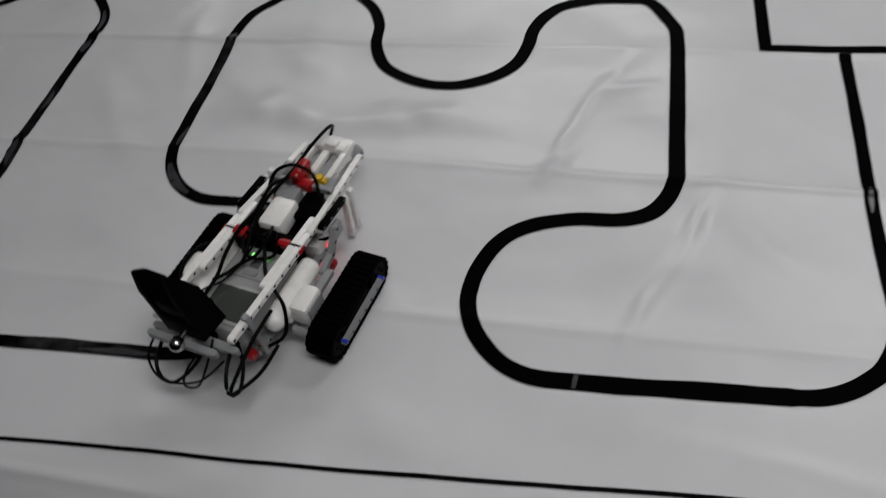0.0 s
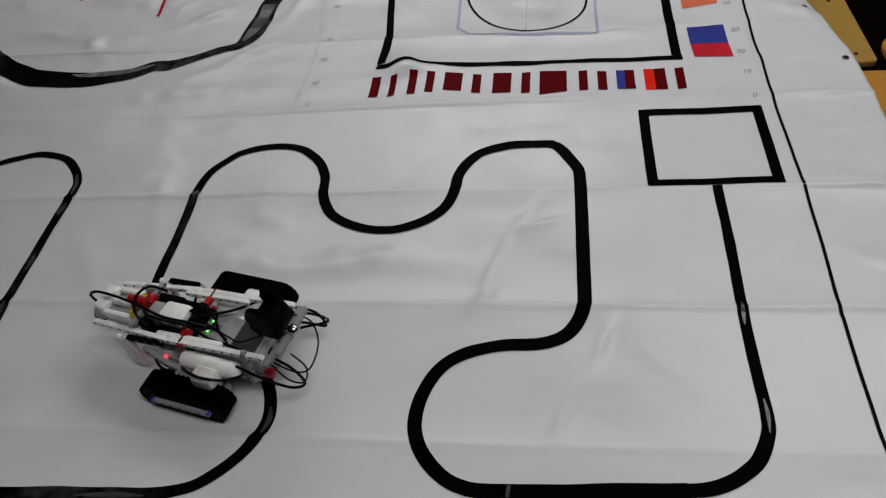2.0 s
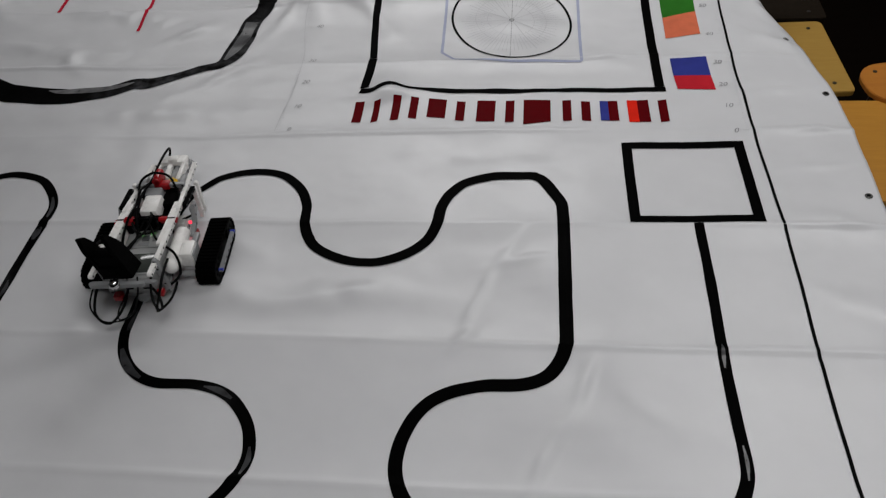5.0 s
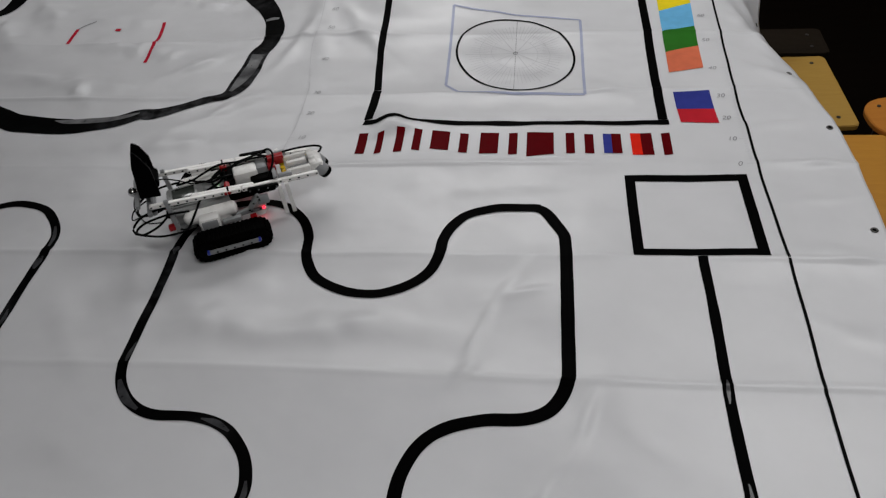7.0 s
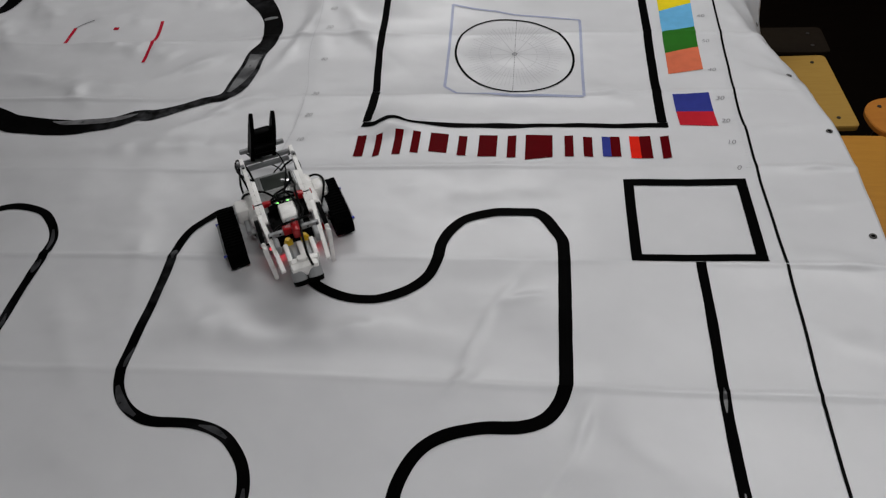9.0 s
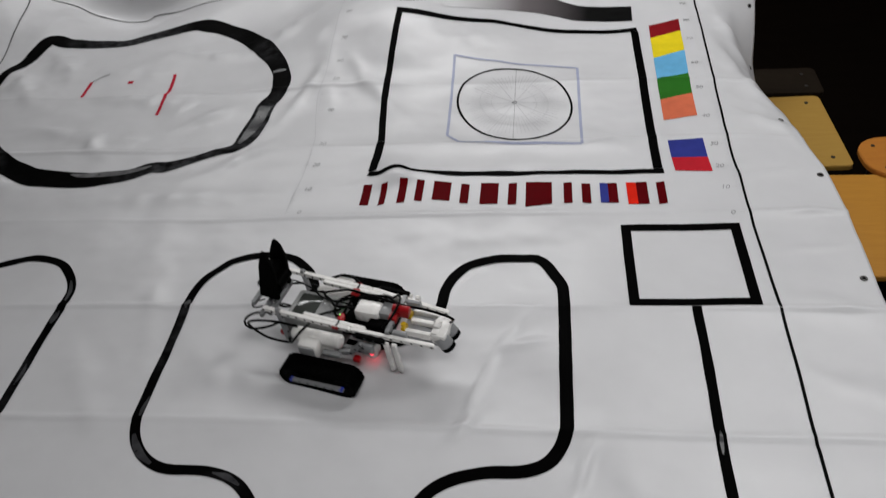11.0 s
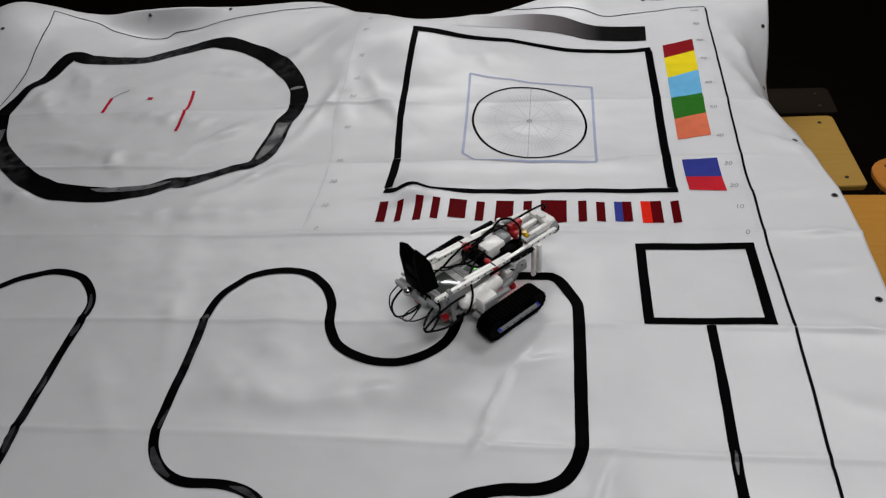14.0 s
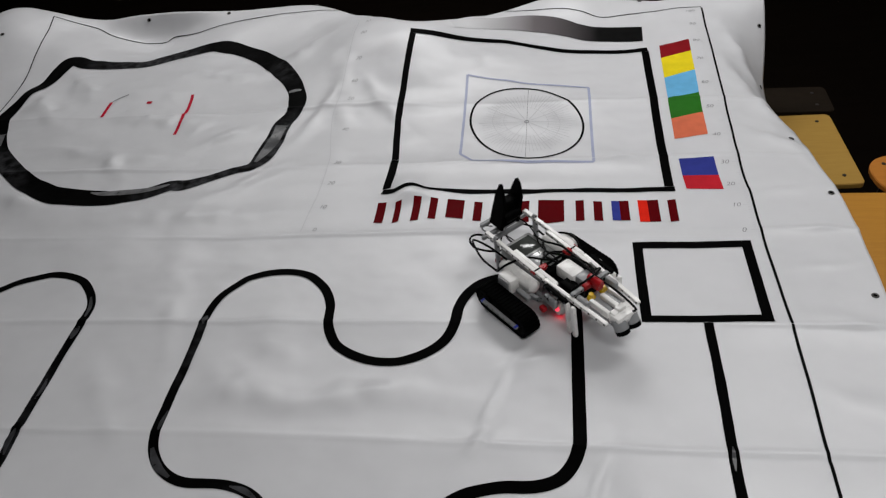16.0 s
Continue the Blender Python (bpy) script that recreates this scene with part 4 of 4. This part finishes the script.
    P("black_frame", lambda b: (box(b, (0.055, 0, 0.060), (0.085, 0.066, 0.014), bevel=0.002), box(b, (0.080, -0.020, 0.074), (0.044, 0.022, 0.018), bevel=0.003),
                                box(b, (0.030, 0.030, 0.074), (0.050, 0.012, 0.016), bevel=0.002), beam(b, (0.028, -0.028, 0.070), (0.092, -0.028, 0.074), (0, 0, 1), holes=False)), M_BLACK, "black inner frame")
    P("red_block", lambda b: (box(b, (0.111, 0.003, 0.095), (0.028, 0.014, 0.018), bevel=0.003), cyl(b, (0.097, 0.003, 0.100), (0.126, 0.003, 0.100), 0.0068, n=14), box(b, (0.101, -0.009, 0.090), (0.014, 0.018, 0.012), bevel=0.002)), M_REDP, "red connector block")
    for y in (-0.015, 0.013):
        P("yellow_knob", lambda b: (cyl(b, (0.117, y, 0.078), (0.124, y, 0.078), 0.0075, n=14), cyl(b, (0.120, y, 0.074), (0.120, y, 0.087), 0.0045, n=12)), M_YELP, "yellow knob")
    P("centre_bracket", lambda b: box(b, (0.024, 0, 0.077), (0.014, 0.058, 0.014), bevel=0.002), M_BLACK, "black bracket under the cross axle")
    P("side_bracket", lambda b: box(b, (0.092, 0.022, 0.076), (0.018, 0.020, 0.016), bevel=0.002), M_BLACK, "small black bracket")
    # front head
    P("head_body", lambda b: (box(b, (0.136, 0, 0.066), (0.038, 0.052, 0.018), bevel=0.003), box(b, (0.155, -0.010, 0.069), (0.046, 0.010, 0.016), bevel=0.002),
                              box(b, (0.155, 0.012, 0.069), (0.046, 0.010, 0.016), bevel=0.002), box(b, (0.157, 0, 0.058), (0.040, 0.040, 0.012), bevel=0.002)), M_LGREY, "grey front head")
    P("head_cover", lambda b: (box(b, (0.147, 0.001, 0.079), (0.038, 0.009, 0.010), bevel=0.002), box(b, (0.147, 0.022, 0.076), (0.044, 0.008, 0.014), bevel=0.002),
                               box(b, (0.147, -0.022, 0.076), (0.044, 0.008, 0.014), bevel=0.002), box(b, (0.175, 0, 0.076), (0.014, 0.046, 0.020), bevel=0.004)), M_WHITE, "white front cover")
    for y, z in ((0.034, 0.081), (-0.034, 0.079)):
        P("head_side_plate", lambda b: box(b, (0.120, y, z), (0.026, 0.009, 0.017), bevel=0.003), M_LGREY)
    P("nose_housing", lambda b: (box(b, (0.181, -0.003, 0.073), (0.026, 0.046, 0.022), bevel=0.006), box(b, (0.175, -0.003, 0.086), (0.012, 0.018, 0.010), bevel=0.003)), M_WHITE, "white distance sensor housing")
    for y in (-0.016, 0.010):
        eye = P("sensor_eye", lambda b: cyl(b, (0.181, y, 0.075), (0.194, y, 0.055), 0.0125, n=22), M_LGREY, "grey round sensor eye", )
        bm = bmesh.new()
        cyl(bm, (0.1925, y, 0.0573), (0.1970, y, 0.0504), 0.0129, 0.0118, n=22)
        part("eye_rim", bm, M_BLACK, eye, "black eye rim")
    # raised fin of two black blades
    for y, tip in ((0.012, 0.190), (-0.028, 0.196)):
        outline = [(-0.016, 0.008), (0.019, 0.004), (0.017, 0.056), (0.007, 0.078), (-0.001, tip - 0.105), (-0.005, tip - 0.104), (-0.012, 0.066)]
        P("fin_blade", lambda b: extrude_outline(b, outline, 0.007, Matrix.Translation((-0.117, y, 0.098)) @ pose(0, 0, 0, 76, 0, 0)), M_BLACK, "upright black blade")
    P("fin_base", lambda b: (box(b, (-0.117, -0.003, 0.116), (0.032, 0.044, 0.026), pose(0, 0, 0), bevel=0.004), box(b, (-0.118, 0.002, 0.138), (0.022, 0.038, 0.026), bevel=0.004), cyl(b, (-0.104, -0.018, 0.122), (-0.104, 0.020, 0.122), 0.010, n=14)), M_BLACK, "black block holding the blades")
    P("ball_joint", lambda b: (ball(b, (-0.145, -0.002, 0.106), 0.0085), cyl(b, (-0.140, -0.002, 0.106), (-0.122, -0.002, 0.106), 0.004)), M_STEEL, "shiny steel ball", True)
    P("fin_mount", lambda b: (beam(b, (-0.140, -0.042, 0.100), (-0.140, 0.036, 0.100), (0, 0, 1), holes=False), beam(b, (-0.140, -0.006, 0.100), (-0.122, -0.006, 0.092), (0, 1, 0))), [M_MGREY, M_BLACK], "grey mount of the fin")
    P("caster_ball", lambda b: ball(b, (-0.088, 0.0, 0.0095), 0.009), M_STEEL, "steel caster ball", True)
    P("caster_housing", lambda b: cyl(b, (-0.088, 0, 0.012), (-0.088, 0, 0.030), 0.011, n=20), M_LGREY)
    # cables
    cables = [
        [(-0.095, -0.020, 0.055), (-0.120, -0.045, 0.050), (-0.150, -0.060, 0.052), (-0.160, -0.058, 0.066), (-0.140, -0.050, 0.082), (-0.100, -0.040, 0.084), (-0.050, -0.036, 0.080)],
        [(-0.080, -0.060, 0.035), (-0.120, -0.062, 0.040), (-0.156, -0.055, 0.054), (-0.140, -0.060, 0.074), (-0.100, -0.056, 0.078), (-0.060, -0.050, 0.070)],
        [(-0.092, 0.012, 0.050), (-0.130, 0.015, 0.035), (-0.158, 0.030, 0.030), (-0.150, 0.050, 0.045), (-0.110, 0.055, 0.060), (-0.07, 0.050, 0.065)],
        [(-0.130, 0.000, 0.100), (-0.100, 0.020, 0.103), (-0.070, 0.025, 0.088), (-0.04, 0.015, 0.078), (0.010, 0.004, 0.088)],
        [(0.190, 0.010, 0.080), (0.199, 0.008, 0.092), (0.186, 0.006, 0.101), (0.150, 0.008, 0.104), (0.105, 0.012, 0.100), (0.060, 0.020, 0.098), (0.020, 0.016, 0.092), (-0.020, 0.010, 0.080), (-0.05, 0.030, 0.078)],
        [(0.090, -0.032, 0.086), (0.105, -0.020, 0.106), (0.108, 0.006, 0.112), (0.098, 0.028, 0.104), (0.080, 0.034, 0.086)],
        [(0.015, 0.000, 0.089), (0.000, -0.010, 0.084), (-0.030, -0.030, 0.082), (-0.050, -0.060, 0.070), (-0.070, -0.066, 0.045), (-0.085, -0.05, 0.035)],
        [(0.012, 0.004, 0.088), (0.030, -0.006, 0.084), (0.0, -0.02, 0.080), (-0.01, 0.010, 0.082), (0.02, 0.028, 0.092)],
        [(0.02, 0.060, 0.045), (0.0, 0.075, 0.066), (-0.03, 0.083, 0.070), (-0.06, 0.075, 0.062), (-0.075, 0.055, 0.050)],
        [(0.060, -0.066, 0.076), (0.064, -0.060, 0.060), (0.070, -0.050, 0.044), (0.060, -0.036, 0.044)],
        [(0.100, 0.010, 0.098), (0.080, 0.024, 0.100), (0.045, 0.024, 0.096), (0.010, 0.026, 0.098), (-0.020, 0.030, 0.086), (-0.045, 0.028, 0.078), (-0.075, 0.030, 0.074)],
        [(0.030, -0.004, 0.090), (0.012, -0.012, 0.096), (-0.010, -0.004, 0.086), (-0.024, 0.012, 0.080), (-0.040, 0.020, 0.078)],
        [(-0.125, -0.030, 0.100), (-0.150, -0.034, 0.088), (-0.162, -0.020, 0.060), (-0.158, 0.010, 0.038), (-0.138, 0.020, 0.036), (-0.100, 0.015, 0.040)],
        [(-0.128, 0.045, 0.084), (-0.152, 0.050, 0.064), (-0.162, 0.034, 0.040), (-0.146, 0.004, 0.028), (-0.115, -0.010, 0.030)],
        [(0.060, 0.066, 0.076), (0.064, 0.060, 0.060), (0.050, 0.070, 0.044), (0.020, 0.066, 0.040)],
    ]
    for i, c in enumerate(cables):
        P("cable", lambda b: tube(b, c, 0.0013 if i in (3, 12, 13) else 0.0021, 8), M_CABLE, "looped black cable")
    for x, y in ((-0.096, -0.020), (-0.096, 0.008)):
        P("cable_plug", lambda b: box(b, (x, y, 0.052), (0.014, 0.013, 0.012), bevel=0.002), M_BLACK, "black cable plug")
    return robot, wheels


robot, wheels = robot_thing()

# seconds, x, y and heading of the robot
DRIVE = [
    (0.0, -0.581, -0.492, 77.4), (0.5, -0.579, -0.460, 101.0), (1.0, -0.586, -0.429, 124.6), (1.5, -0.609, -0.390, 145.3), (2.0, -0.652, -0.366, 166.0),
    (2.5, -0.711, -0.352, 160.4), (3.0, -0.757, -0.328, 139.1), (3.5, -0.783, -0.298, 114.3), (4.0, -0.797, -0.239, 99.5), (4.5, -0.804, -0.178, 95.2),
    (5.0, -0.809, -0.106, 93.9), (5.8, -0.806, 0.001, 76.0), (6.6, -0.775, 0.077, 42.0), (7.5, -0.711, 0.110, 2.5), (8.0, -0.668, 0.111, -18.8), (8.5, -0.638, 0.096, -42.0),
    (9.2, -0.609, 0.051, -66.0), (10.0, -0.571, -0.023, -52.0), (10.6, -0.526, -0.069, -28.0),
    (11.0, -0.491, -0.084, -13.4), (11.5, -0.451, -0.087, 6.2), (12.0, -0.416, -0.081, 29.0), (12.5, -0.381, -0.057, 50.0), (13.0, -0.355, -0.016, 68.5),
    (13.5, -0.335, 0.031, 62.2), (14.0, -0.310, 0.074, 46.0), (14.5, -0.274, 0.099, 24.0), (15.0, -0.233, 0.110, 1.0), (15.5, -0.199, 0.103, -20.5), (16.0, -0.164, 0.079, -47.0),
]
RISE = 0.003


def spin_rows(x, y0, radius):
    """A sprocket's turn: how far its side of the robot has rolled, ten times a second."""
    rows, turn, step = [], 0.0, 0.1
    ts = [d[0] for d in DRIVE]
    at = lambda t, k: float(np.interp(t, ts, [d[k] for d in DRIVE]))
    for i in range(161):
        t = i * step
        rows.append((t, pose(x, y0, radius + 0.0045, 0, math.degrees(turn) % 360, 0)))
        a = radians(at(t, 3))
        ahead = (at(t + step, 1) - at(t, 1)) * math.cos(a) + (at(t + step, 2) - at(t, 2)) * math.sin(a)
        turn += (ahead - y0 * radians(at(t + step, 3) - at(t, 3))) / radius
    return rows


def motions():
    for hub, x, y0, radius in wheels:
        walk(hub, spin_rows(x, y0, radius))
    walk(robot, [(t, pose(x, y, RISE, 0, 0, a)) for t, x, y, a in DRIVE])


motions()
